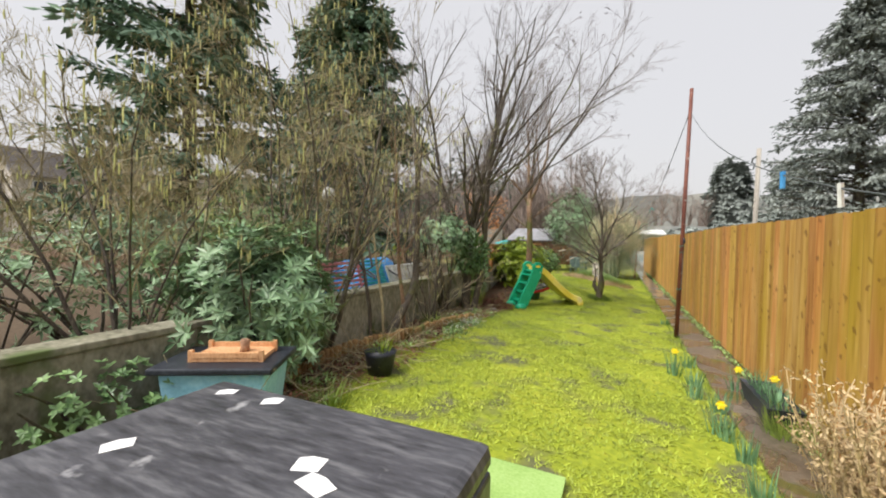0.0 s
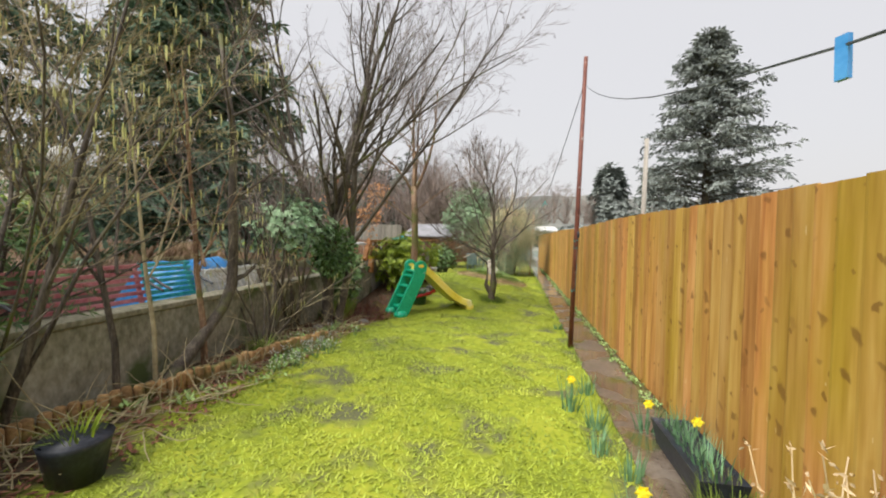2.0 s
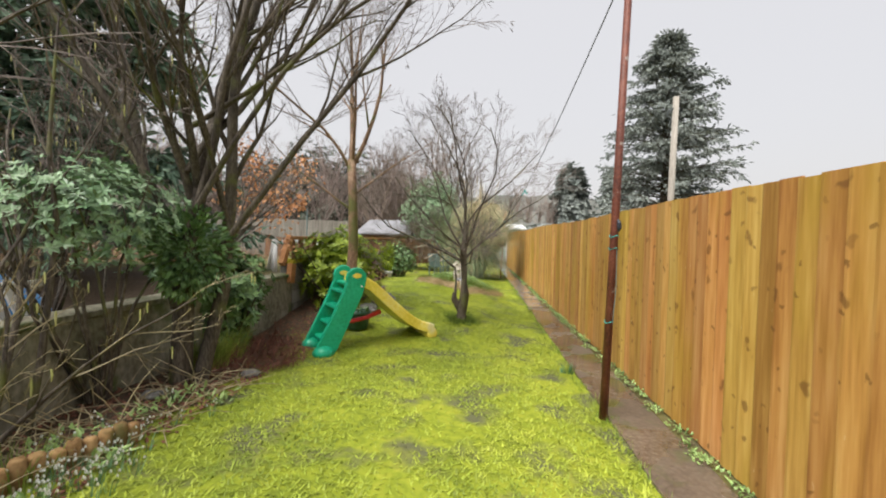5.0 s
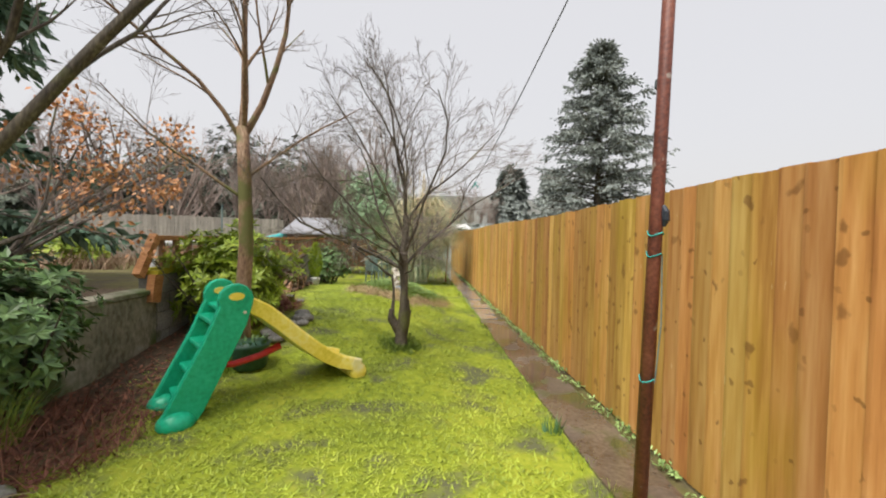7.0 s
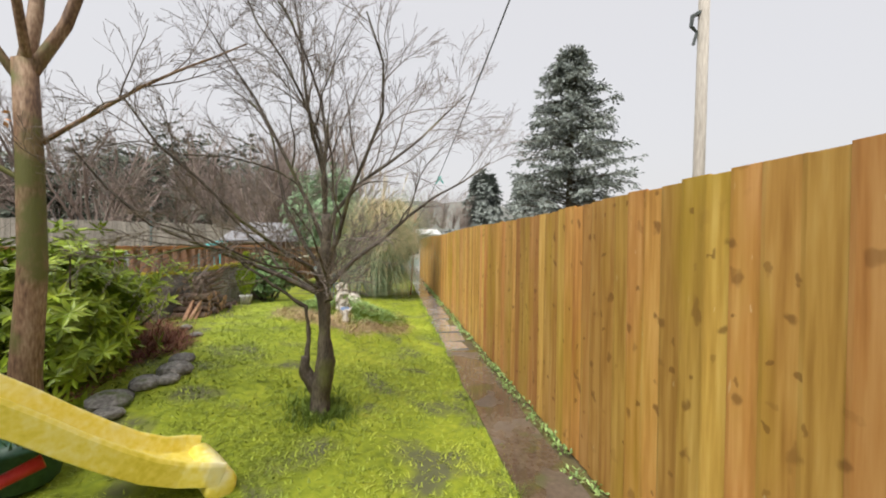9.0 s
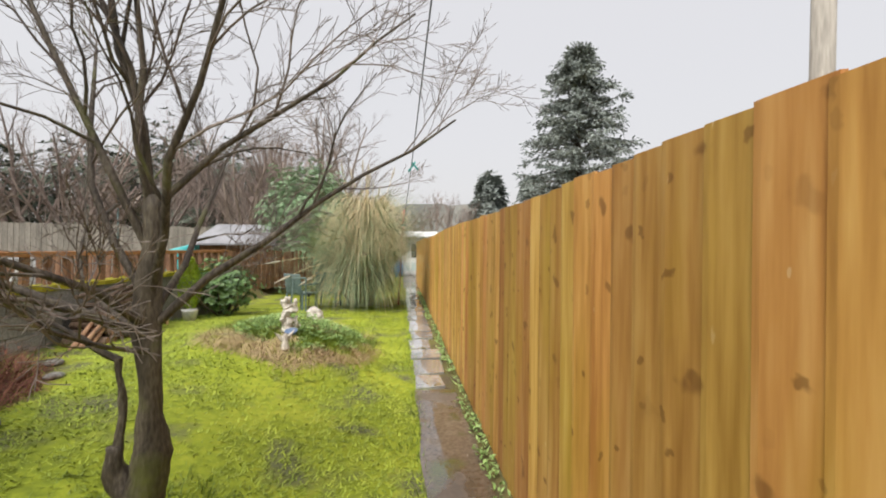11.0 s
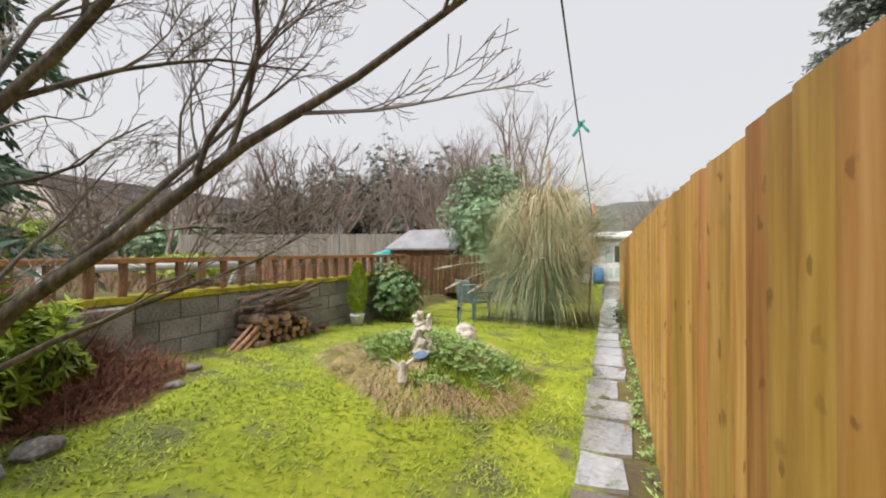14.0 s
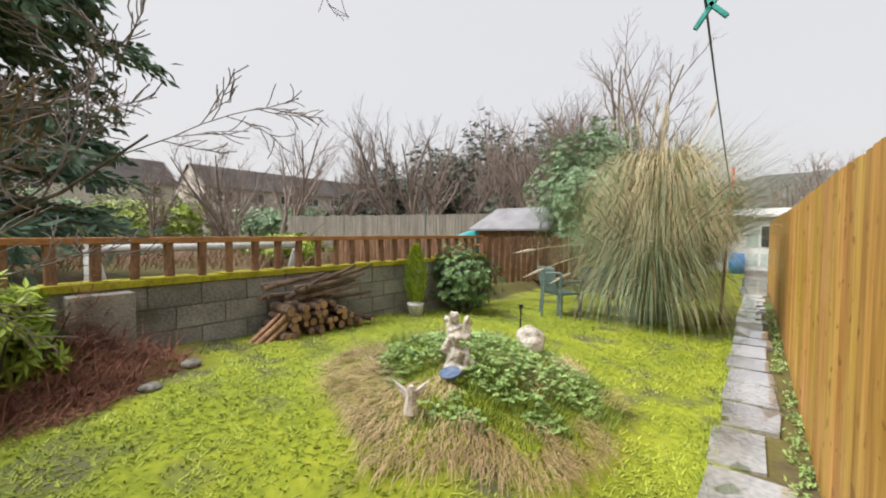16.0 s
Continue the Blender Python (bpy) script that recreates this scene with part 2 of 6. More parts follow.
M_BARK = surface("wet_bark", (0.03, 0.023, 0.017), (0.075, 0.06, 0.045), (0.165, 0.14, 0.105), 6, 40, 0.75, 0.8, (2, 2, 0.5), patch=(0.11, 0.12, 0.03), patch_scale=3, patch_at=(0.55, 0.68))
M_BARK_RED = surface("reddish_bark", (0.099, 0.055, 0.033), (0.22, 0.132, 0.077), (0.363, 0.253, 0.165), 5, 40, 0.7, 0.7, (2, 2, 0.5), patch=(0.13, 0.13, 0.04), patch_scale=3)
M_TWIG = surface("twigs", (0.09, 0.07, 0.061), (0.165, 0.134, 0.116), (0.26, 0.215, 0.185), 3, 20, 0.7, 0, island=0.2)
M_TWIG_PALE = surface("pale_twigs", (0.20, 0.16, 0.09), (0.31, 0.26, 0.15), (0.42, 0.36, 0.22), 3, 20, 0.7, 0, island=0.2)
# twig brown lightened for distance, the haze being part of the colour
M_TWIG_HAZED = surface("hazed_twigs", (0.172, 0.132, 0.112), (0.251, 0.198, 0.172), (0.343, 0.277, 0.244), 0.3, 3, 0.9, 0, vary=0.2)
M_CATKIN = surface("catkins", (0.34, 0.36, 0.12), (0.46, 0.46, 0.18), (0.58, 0.56, 0.28), 4, 20, 0.8, 0, island=0.2)
M_RHODO = surface("rhododendron_leaf", (0.11, 0.20, 0.095), (0.205, 0.325, 0.17), (0.32, 0.44, 0.27), 3, 12, 0.35, 0, island=0.3)
M_LIME = surface("yellow_green_leaf", (0.12, 0.19, 0.015), (0.24, 0.33, 0.025), (0.38, 0.46, 0.05), 2, 12, 0.4, 0, island=0.35)
M_CLOVER = surface("soft_green_leaf", (0.13, 0.22, 0.055), (0.24, 0.36, 0.11), (0.38, 0.50, 0.19), 3, 12, 0.5, 0, island=0.3)
M_DARKLEAF = surface("dark_green_leaf", (0.055, 0.105, 0.042), (0.12, 0.215, 0.072), (0.22, 0.34, 0.13), 3, 12, 0.4, 0, island=0.35)
M_CONIFER = surface("conifer_needles", (0.075, 0.125, 0.085), (0.145, 0.22, 0.15), (0.24, 0.33, 0.23), 1.2, 8, 0.85, 0, island=0.3, spec=0.15)
# distant foliage: needle green paled and greyed to carry the rain haze
M_HAZED_CONIFER = surface("hazed_conifer", (0.16, 0.185, 0.175), (0.235, 0.262, 0.242), (0.32, 0.345, 0.322), 0.2, 2, 1.0, 0, island=0.3, spec=0.05)
M_WOODLEAF = surface("misty_evergreen", (0.07, 0.085, 0.07), (0.125, 0.145, 0.115), (0.20, 0.22, 0.175), 0.5, 4, 1.0, 0, island=0.3, spec=0.1)
M_BEECH = surface("dead_orange_leaf", (0.42, 0.17, 0.07), (0.60, 0.29, 0.13), (0.70, 0.42, 0.22), 3, 12, 0.6, 0, island=0.25)
M_DEADFERN = surface("dead_fern", (0.10, 0.035, 0.02), (0.19, 0.075, 0.045), (0.30, 0.15, 0.09), 3, 20, 0.8, 0, island=0.3)
M_PAMPAS = surface("pampas_leaf", (0.17, 0.23, 0.13), (0.28, 0.35, 0.20), (0.40, 0.46, 0.30), 1.5, 8, 0.6, 0, island=0.3)
M_PAMPAS_DRY = surface("dry_pampas_leaf", (0.36, 0.27, 0.14), (0.54, 0.43, 0.25), (0.66, 0.56, 0.36), 1.5, 8, 0.6, 0, island=0.25)
M_PLUME = surface("plume", (0.30, 0.26, 0.20), (0.46, 0.41, 0.33), (0.60, 0.55, 0.45), 3, 20, 0.9, 0)
M_RUST = surface("rusty_paint", (0.08, 0.025, 0.018), (0.15, 0.045, 0.03), (0.23, 0.08, 0.05), 5, 60, 0.55, 0.4, patch=(0.30, 0.25, 0.22), patch_scale=9, patch_at=(0.66, 0.7))
M_RED = surface("red_paint", (0.32, 0.05, 0.04), (0.42, 0.07, 0.05), (0.50, 0.11, 0.08), 5, 60, 0.5, 0.2)
M_GREENPLASTIC = surface("green_plastic", (0.005, 0.30, 0.16), (0.01, 0.40, 0.22), (0.03, 0.48, 0.28), 2, 30, 0.35, 0.05)
M_YELLOW = surface("faded_yellow_plastic", (0.72, 0.58, 0.06), (0.85, 0.70, 0.12), (0.90, 0.80, 0.32), 2, 30, 0.35, 0.05, patch=(0.80, 0.76, 0.55), patch_scale=3, patch_at=(0.55, 0.75))
M_REDPLASTIC = surface("red_plastic", (0.45, 0.02, 0.03), (0.55, 0.03, 0.04), (0.62, 0.06, 0.06), 2, 30, 0.4, 0.05)
M_BLACK = surface("scuffed_black_sheet", (0.035, 0.035, 0.04), (0.065, 0.065, 0.075), (0.13, 0.13, 0.14), 3, 9, 0.35, 0.25, (1, 5, 1), patch=(0.30, 0.30, 0.31), patch_scale=5, patch_at=(0.66, 0.73))
M_POT = surface("dark_plastic_pot", (0.012, 0.014, 0.02), (0.022, 0.026, 0.036), (0.05, 0.055, 0.07), 4, 40, 0.45, 0.1)
M_DGREEN = surface("dark_green_plastic", (0.015, 0.05, 0.03), (0.03, 0.08, 0.05), (0.05, 0.12, 0.075), 4, 40, 0.5, 0.1)
M_MAT = surface("green_matting", (0.22, 0.36, 0.09), (0.29, 0.44, 0.13), (0.35, 0.50, 0.18), 3, 60, 0.9, 0.3)
M_PAPER = surface("white_scrap", (0.70, 0.70, 0.70), (0.80, 0.80, 0.80), (0.85, 0.85, 0.85), 5, 40, 0.7, 0.1)
M_BLUE = surface("pale_blue_plastic", (0.20, 0.44, 0.58), (0.28, 0.55, 0.70), (0.38, 0.64, 0.76), 3, 30, 0.45, 0.1)
M_PINE = surface("orange_pine", (0.50, 0.24, 0.10), (0.66, 0.36, 0.18), (0.76, 0.48, 0.27), 4, 30, 0.6, 0.1, (1, 4, 1))
M_PINK = surface("faded_pink_paint", (0.40, 0.13, 0.16), (0.55, 0.22, 0.25), (0.66, 0.34, 0.35), 3, 30, 0.6, 0.1)
M_TARP = surface("blue_tarp", (0.02, 0.16, 0.42), (0.04, 0.25, 0.60), (0.10, 0.36, 0.72), 3, 20, 0.4, 0.6)
M_TURQ = surface("turquoise_plastic", (0.02, 0.26, 0.28), (0.04, 0.38, 0.40), (0.12, 0.50, 0.50), 3, 20, 0.5, 0.3)
M_WHITE = surface("weathered_white_paint", (0.50, 0.50, 0.48), (0.68, 0.68, 0.66), (0.80, 0.80, 0.78), 2.5, 30, 0.6, 0.15)
M_GREYBOARD = surface("grey_weathered_boards", (0.204, 0.186, 0.162), (0.3, 0.276, 0.24), (0.408, 0.372, 0.324), 2, 20, 0.9, 0.4, (4, 4, 0.5), vary=0.15)
M_FELT = surface("grey_roof_felt", (0.16, 0.16, 0.172), (0.232, 0.232, 0.248), (0.304, 0.304, 0.328), 2, 30, 0.6, 0.2)
M_TILE = surface("concrete_roof_tile", (0.263, 0.243, 0.234), (0.365, 0.333, 0.324), (0.486, 0.456, 0.436), 1, 10, 0.8, 0.3)
M_HOUSE = surface("pebbledash", (0.528, 0.482, 0.435), (0.652, 0.598, 0.543), (0.776, 0.714, 0.652), 0.5, 12, 0.95, 0.3)
M_CREAM = surface("cream_render", (0.62, 0.58, 0.48), (0.72, 0.68, 0.58), (0.80, 0.76, 0.67), 0.5, 12, 0.95, 0.2)
M_GLASS = surface("window_glass", (0.03, 0.035, 0.04), (0.05, 0.055, 0.06), (0.08, 0.085, 0.09), 1, 3, 0.05, 0, spec=0.8)
M_STONE = surface("mossy_stone", (0.09, 0.085, 0.075), (0.19, 0.18, 0.165), (0.36, 0.35, 0.33), 6, 40, 0.85, 0.8, vary=0.2, patch=(0.09, 0.12, 0.03), patch_scale=6)
M_STATUE = surface("weathered_white_cast", (0.30, 0.26, 0.21), (0.56, 0.52, 0.46), (0.72, 0.69, 0.63), 12, 60, 0.9, 0.8, patch=(0.30, 0.28, 0.2), patch_scale=10)
M_BLUEGLAZE = surface("blue_glaze", (0.05, 0.08, 0.15), (0.09, 0.14, 0.24), (0.17, 0.23, 0.34), 6, 30, 0.4, 0.2)
M_LOG = surface("log_bark", (0.063, 0.041, 0.027), (0.135, 0.09, 0.063), (0.234, 0.162, 0.117), 7, 40, 0.85, 0.9, vary=0.3)
M_LOGEND = surface("cut_wood", (0.22, 0.12, 0.07), (0.34, 0.20, 0.12), (0.45, 0.29, 0.18), 10, 40, 0.8, 0.4, vary=0.25)
M_EDGING = surface("log_roll_edging", (0.18, 0.10, 0.04), (0.30, 0.18, 0.075), (0.42, 0.27, 0.12), 6, 40, 0.85, 0.6, vary=0.2, patch=(0.12, 0.13, 0.04), patch_scale=4)
M_PETAL = surface("daffodil_yellow", (0.80, 0.60, 0.01), (0.88, 0.70, 0.02), (0.92, 0.78, 0.05), 6, 40, 0.6, 0)
M_SNOWDROP = surface("white_petals", (0.72, 0.74, 0.72), (0.80, 0.82, 0.80), (0.86, 0.87, 0.86), 6, 40, 0.6, 0)
M_LILYLEAF = surface("grey_green_leaf", (0.08, 0.17, 0.08), (0.14, 0.27, 0.14), (0.22, 0.38, 0.2), 3, 12, 0.45, 0, island=0.2)
M_CORD = surface("cord", (0.04, 0.05, 0.05), (0.07, 0.08, 0.08), (0.11, 0.12, 0.12), 6, 40, 0.8, 0)
M_TEALCORD = surface("teal_cord", (0.02, 0.22, 0.2), (0.04, 0.35, 0.31), (0.1, 0.45, 0.4), 6, 40, 0.7, 0)
M_GREYPLASTIC = surface("grey_green_plastic", (0.09, 0.14, 0.14), (0.14, 0.20, 0.20), (0.22, 0.29, 0.29), 4, 30, 0.5, 0.1)
M_SHEDDOOR = surface("pale_blue_door", (0.32, 0.40, 0.40), (0.44, 0.52, 0.50), (0.60, 0.64, 0.60), 3, 20, 0.7, 0.2)
# hill woods in a flat grey that includes the distance haze
M_HILL_HAZED = surface("hazed_hill", (0.135, 0.14, 0.132), (0.19, 0.195, 0.182), (0.255, 0.25, 0.228), 0.06, 0.5, 1.0, 0)
M_HEATH = surface("brown_scrub", (0.196, 0.126, 0.084), (0.308, 0.21, 0.14), (0.42, 0.294, 0.21), 0.8, 6, 1.0, 0.5)


# ---- geometry helpers ----
class Geo:
    """Points and faces of one mesh, gathered piece by piece."""

    def __init__(self):
        self.v, self.f = [], []

    def add(self, verts, faces):
        o = len(self.v)
        self.v.extend(verts)
        self.f.extend([tuple(i + o for i in q) for q in faces])

    def box(self, lo, hi, m=None):
        vs = [Vector((x, y, z)) for z in (lo[2], hi[2]) for y in (lo[1], hi[1]) for x in (lo[0], hi[0])]
        if m:
            vs = [m @ p for p in vs]
        self.add([tuple(p) for p in vs], [(0, 2, 3, 1), (4, 5, 7, 6), (0, 1, 5, 4), (1, 3, 7, 5), (3, 2, 6, 7), (2, 0, 4, 6)])

    def blocked(self, pts):
        return False

    def tube(self, pts, radii, sides=6, caps=True):
        pts = [Vector(p) for p in pts]
        o = len(self.v)
        for i, p in enumerate(pts):
            d = (pts[min(i + 1, len(pts) - 1)] - pts[max(i - 1, 0)])
            d = d.normalized() if d.length > 1e-9 else Vector((0, 0, 1))
            a = d.cross((0.31, 0.87, 0.13)).normalized()
            b = d.cross(a)
            for k in range(sides):
                t = 2 * math.pi * k / sides
                q = p + (a * math.cos(t) + b * math.sin(t)) * radii[i]
                self.v.append((q.x, q.y, q.z))
        for i in range(len(pts) - 1):
            for k in range(sides):
                k2 = (k + 1) % sides
                self.f.append((o + i * sides + k, o + i * sides + k2, o + (i + 1) * sides + k2, o + (i + 1) * sides + k))
        if caps:
            self.f.append(tuple(o + k for k in reversed(range(sides))))
            self.f.append(tuple(o + (len(pts) - 1) * sides + k for k in range(sides)))

    def leaf(self, p, d, n, length, width):
        """A folded pointed leaf from p along d."""
        p, d = Vector(p), Vector(d).normalized()
        s = d.cross(n)
        s = s.normalized() * width / 2 if s.length > 1e-6 else Vector((width / 2, 0, 0))
        up = s.cross(d).normalized() * width * 0.15
        a, b, c = p, p + d * length * 0.45 + s + up, p + d * length
        e, g = p + d * length * 0.45 - s + up, p + d * length * 0.5
        self.add([tuple(a), tuple(b), tuple(c), tuple(e), tuple(g)], [(0, 4, 1), (4, 2, 1), (0, 3, 4), (4, 3, 2)])

    def blade(self, p, d, length, width, droop=0.0, n=2):
        p, d = Vector(p), Vector(d).normalized()
        s = d.cross((0.1, 0.2, 1.0))
        s = (s.normalized() if s.length > 1e-6 else Vector((1, 0, 0))) * width / 2
        pts, q, e = [], p.copy(), d.copy()
        for i in range(n + 1):
            w = s * (1 - i / n) if i else s
            pts += [tuple(q - w), tuple(q + w)]
            q = q + e * length / n
            e = (e + Vector((0, 0, -droop / n))).normalized()
        self.add(pts, [(2 * i, 2 * i + 1, 2 * i + 3, 2 * i + 2) for i in range(n)])

    def mesh(self, name, mat, smooth=False):
        me = bpy.data.meshes.new(name)
        me.from_pydata(self.v, [], self.f)
        me.materials.append(mat)
        if smooth:
            me.shade_smooth()
        me.update()
        return me


class Clear(Geo):
    """Branches that stay out of the walking room over the path."""

    at = Vector((-1.87, 11.8, 0.2))

    def blocked(self, pts):
        return any((self.at + Vector(p)).x > -0.85 and 0.5 < (self.at + Vector(p)).z < 1.95 for p in pts)


def place(name, geo, mat, parent=None, label="", smooth=False, kind="", bevel=0.0):
    ob = new(name, geo.mesh(name, mat, smooth) if isinstance(geo, Geo) else geo)
    if parent:
        ob.parent = parent
    if bevel:
        b = ob.modifiers.new("bevel", "BEVEL")
        b.width, b.segments, b.limit_method = bevel, 2, "ANGLE"
    return tagged(ob, label, kind=kind)


def thing(name, at, label, category, group="", kind="", rz=0.0):
    ob = new(name)
    ob.matrix_basis = pose(*at, 0, 0, rz)
    return tagged(ob, label, category, group, kind)


def fan(rng, up=0.0):
    """A random direction; up pushes it towards the sky."""
    a, z = rng.uniform(0, 2 * math.pi), rng.uniform(-1, 1)
    s = math.sqrt(1 - z * z)
    return Vector((s * math.cos(a), s * math.sin(a), z + up)).normalized()


def smooth01(t):
    t = min(1.0, max(0.0, t))
    return t * t * (3 - 2 * t)


BANK = ((-5, 0.15), (6, 0.17), (8.5, 0.13), (9.6, 0.07), (10.8, 0.10), (12.2, 0.34), (14, 0.40), (16, 0.32), (18, 0.15), (20, 0.0), (400, 0.0))


def ground_z(x, y):
    """Height of the ground: level along the path, a low bank towards the wall, rough ground beyond."""
    a = float(np.interp(y, [p[0] for p in BANK], [p[1] for p in BANK]))
    z = a * smooth01((-x - 0.5) / 2.6)
    z += 0.16 * max(0.0, 1 - ((x + 2.1) / 1.3) ** 2 - ((y - 15.2) / 1.5) ** 2)
    if x < -4.75:
        z += 0.25 * smooth01((-x - 4.75) / 0.5) + 0.006 * max(0, -x - 8)
    near = smooth01((-x - 0.6) / 0.3) if x > -5 else 1.0
    z += near * 0.025 * noise.noise(Vector((x * 1.3, y * 1.3, 0))) + near * 0.012 * noise.noise(Vector((x * 5, y * 5, 3)))
    if y > 60:
        z += (y - 60) * 0.05
    return z


# ---- ground ----
def build_ground():
    xs = sorted({round(float(v), 3) for v in (*np.arange(-5.4, 0.5, 0.1), *np.arange(-16, -5.4, 0.6), *np.arange(0.5, 6, 0.7), -2000, -600, -200, -100, -60, -40, -30, -22, 10, 20, 35, 60, 100, 200, 600, 2000)})
    ys = sorted({round(float(v), 3) for v in (*np.arange(-1, 22, 0.12), *np.arange(22, 36, 0.7), *np.arange(-6, -1, 1), -2000, -500, -100, -30, -12, 42, 50, 60, 80, 110, 150, 250, 600, 2000)})
    g = Geo()
    g.v = [(x, y, min(ground_z(x, y), 6.0)) for y in ys for x in xs]
    w = len(xs)
    g.f = [(j * w + i, j * w + i + 1, (j + 1) * w + i + 1, (j + 1) * w + i) for j in range(len(ys) - 1) for i in range(w - 1)]
    place("ground", g, M_LAWN, smooth=True, kind="structure", label="mossy bright green lawn with bare soil bed beside wall")


build_ground()


# ---- timber fence ----
def build_fence():
    rng = random.Random(5)
    fence = thing("timber_fence", (0, 12, 0), "new orange-brown vertical board fence beside the concrete path", "fence", kind="structure")
    shapes = []
    for w in (0.145, 0.15, 0.155):
        g = Geo()
        t = 0.012
        # a feathered board: thick on one edge and thin on the other, softly rounded
        prof = ((0, -w / 2), (-t * 0.8, -w / 2 + 0.004), (-t * 1.6, w / 2 - 0.02), (-t * 1.5, w / 2 - 0.003), (0, w / 2))
        H = 1.80
        for z in (0.02, H):
            g.v += [(x, y, z) for x, y in prof]
        n = len(prof)
        g.f = [(i, (i + 1) % n, (i + 1) % n + n, i + n) for i in range(n)] + [tuple(range(n))[::-1], tuple(range(n, 2 * n))]
        shapes.append(g.mesh("board", M_FENCE))
    y = -1.0
    i = 0
    while y < 27.6:
        k = rng.randrange(3)
        b = place("board", shapes[k], M_FENCE, fence)
        b.parent = fence
        top = 1.0 + 0.008 * math.sin(y * 0.9) + rng.uniform(-0.004, 0.004)
        b.matrix_basis = Matrix.Translation((rng.uniform(-0.004, 0.004) - 0.002, y - 12, 0)) @ Euler((rng.uniform(-0.003, 0.003), 0, rng.uniform(-0.03, 0.03))).to_matrix().to_4x4() @ Matrix.Diagonal((1, 1, top, 1))
        y += 0.132
        i += 1
    for z in (0.3, 0.95, 1.55):
        g = Geo()
        g.box((0.004, -13, z), (0.05, 15.6, z + 0.08))
        place("rail", g, M_BALUSTER, fence)
    for j in range(12):
        g = Geo()
        g.box((0.05, -13 + j * 2.45, 0), (0.15, -12.9 + j * 2.45, 1.75))
        place("post", g, M_BALUSTER, fence)


build_fence()


# ---- boundary wall with balustrade ----
def build_wall():
    wall = thing("boundary_wall", (-4.6, 8, 0), "grey stained block wall with yellow mossy coping beside the lawn", "wall", kind="structure")
    low = Geo()
    low.box((-0.2, -12, -0.1), (0, 3.55, 0.79))
    place("low_wall", low, M_RENDER, wall, "stained grey rendered low wall", bevel=0.015)
    cap = Geo()
    cap.box((-0.23, -12, 0.79), (0.03, 3.55, 0.84))
    place("coping", cap, M_RENDER, wall, bevel=0.01)
    core = Geo()
    core.box((-0.2, 3.55, -0.1), (-0.012, 11.4, 1.0))
    place("core", core, M_MORTAR, wall)
    moss = Geo()
    rng = random.Random(2)
    n = 60
    for i in range(n):
        a, b = 3.5 + i * 7.9 / n, 3.5 + (i + 1) * 7.9 / n
        moss.box((-0.23 + rng.uniform(-0.01, 0.01), a, 1.0), (0.035 + rng.uniform(-0.012, 0.012), b + 0.004, 1.045 + rng.uniform(0, 0.02)))
    place("mossy_coping", moss, M_MOSS, wall, "bright yellow mossy coping")
    for y0 in (5.2,):
        pier = Geo()
        pier.box((-0.012, y0, -0.05), (0.2, y0 + 0.42, 0.98))
        place("pier", pier, M_BLOCK, wall, bevel=0.01)
    return wall


WALL = build_wall()


def build_balustrade():
    rng = random.Random(9)
    b = thing("balustrade", (-4.7, 15.4, 1.05), "orange-brown timber balustrade standing on the mossy wall", "railing")
    top = Geo()
    top.box((-0.05, -3.75, 0.33), (0.05, 4.0, 0.385))
    place("handrail", top, M_RAIL, b, "orange-brown handrail", bevel=0.006)
    g = Geo()
    g.box((-0.025, -0.034, 0), (0.025, 0.034, 0.33))
    me = g.mesh("baluster", M_BALUSTER)
    y = -3.6
    while y < 3.95:
        p = place("baluster", me, M_BALUSTER, b)
        p.matrix_basis = pose(rng.uniform(-0.01, 0.01), y, 0, rng.uniform(-2, 2), rng.uniform(-2, 2), rng.uniform(-20, 20))
        y += 0.27
    g = Geo()
    g.box((-0.04, -0.05, 0), (0.04, 0.05, 0.52), Matrix.Translation((0, -4.0, -0.06)) @ Euler((radians(-32), 0, 0)).to_matrix().to_4x4())
    place("raking_board", g, M_RAIL, b)
    g = Geo()
    g.box((-0.04, -0.07, 0), (0.04, 0.07, 0.3), Matrix.Translation((0.12, -3.95, -0.35)) @ Euler((radians(-10), 0, 0)).to_matrix().to_4x4())
    place("lower_board", g, M_RAIL, b)
    return b


build_balustrade()


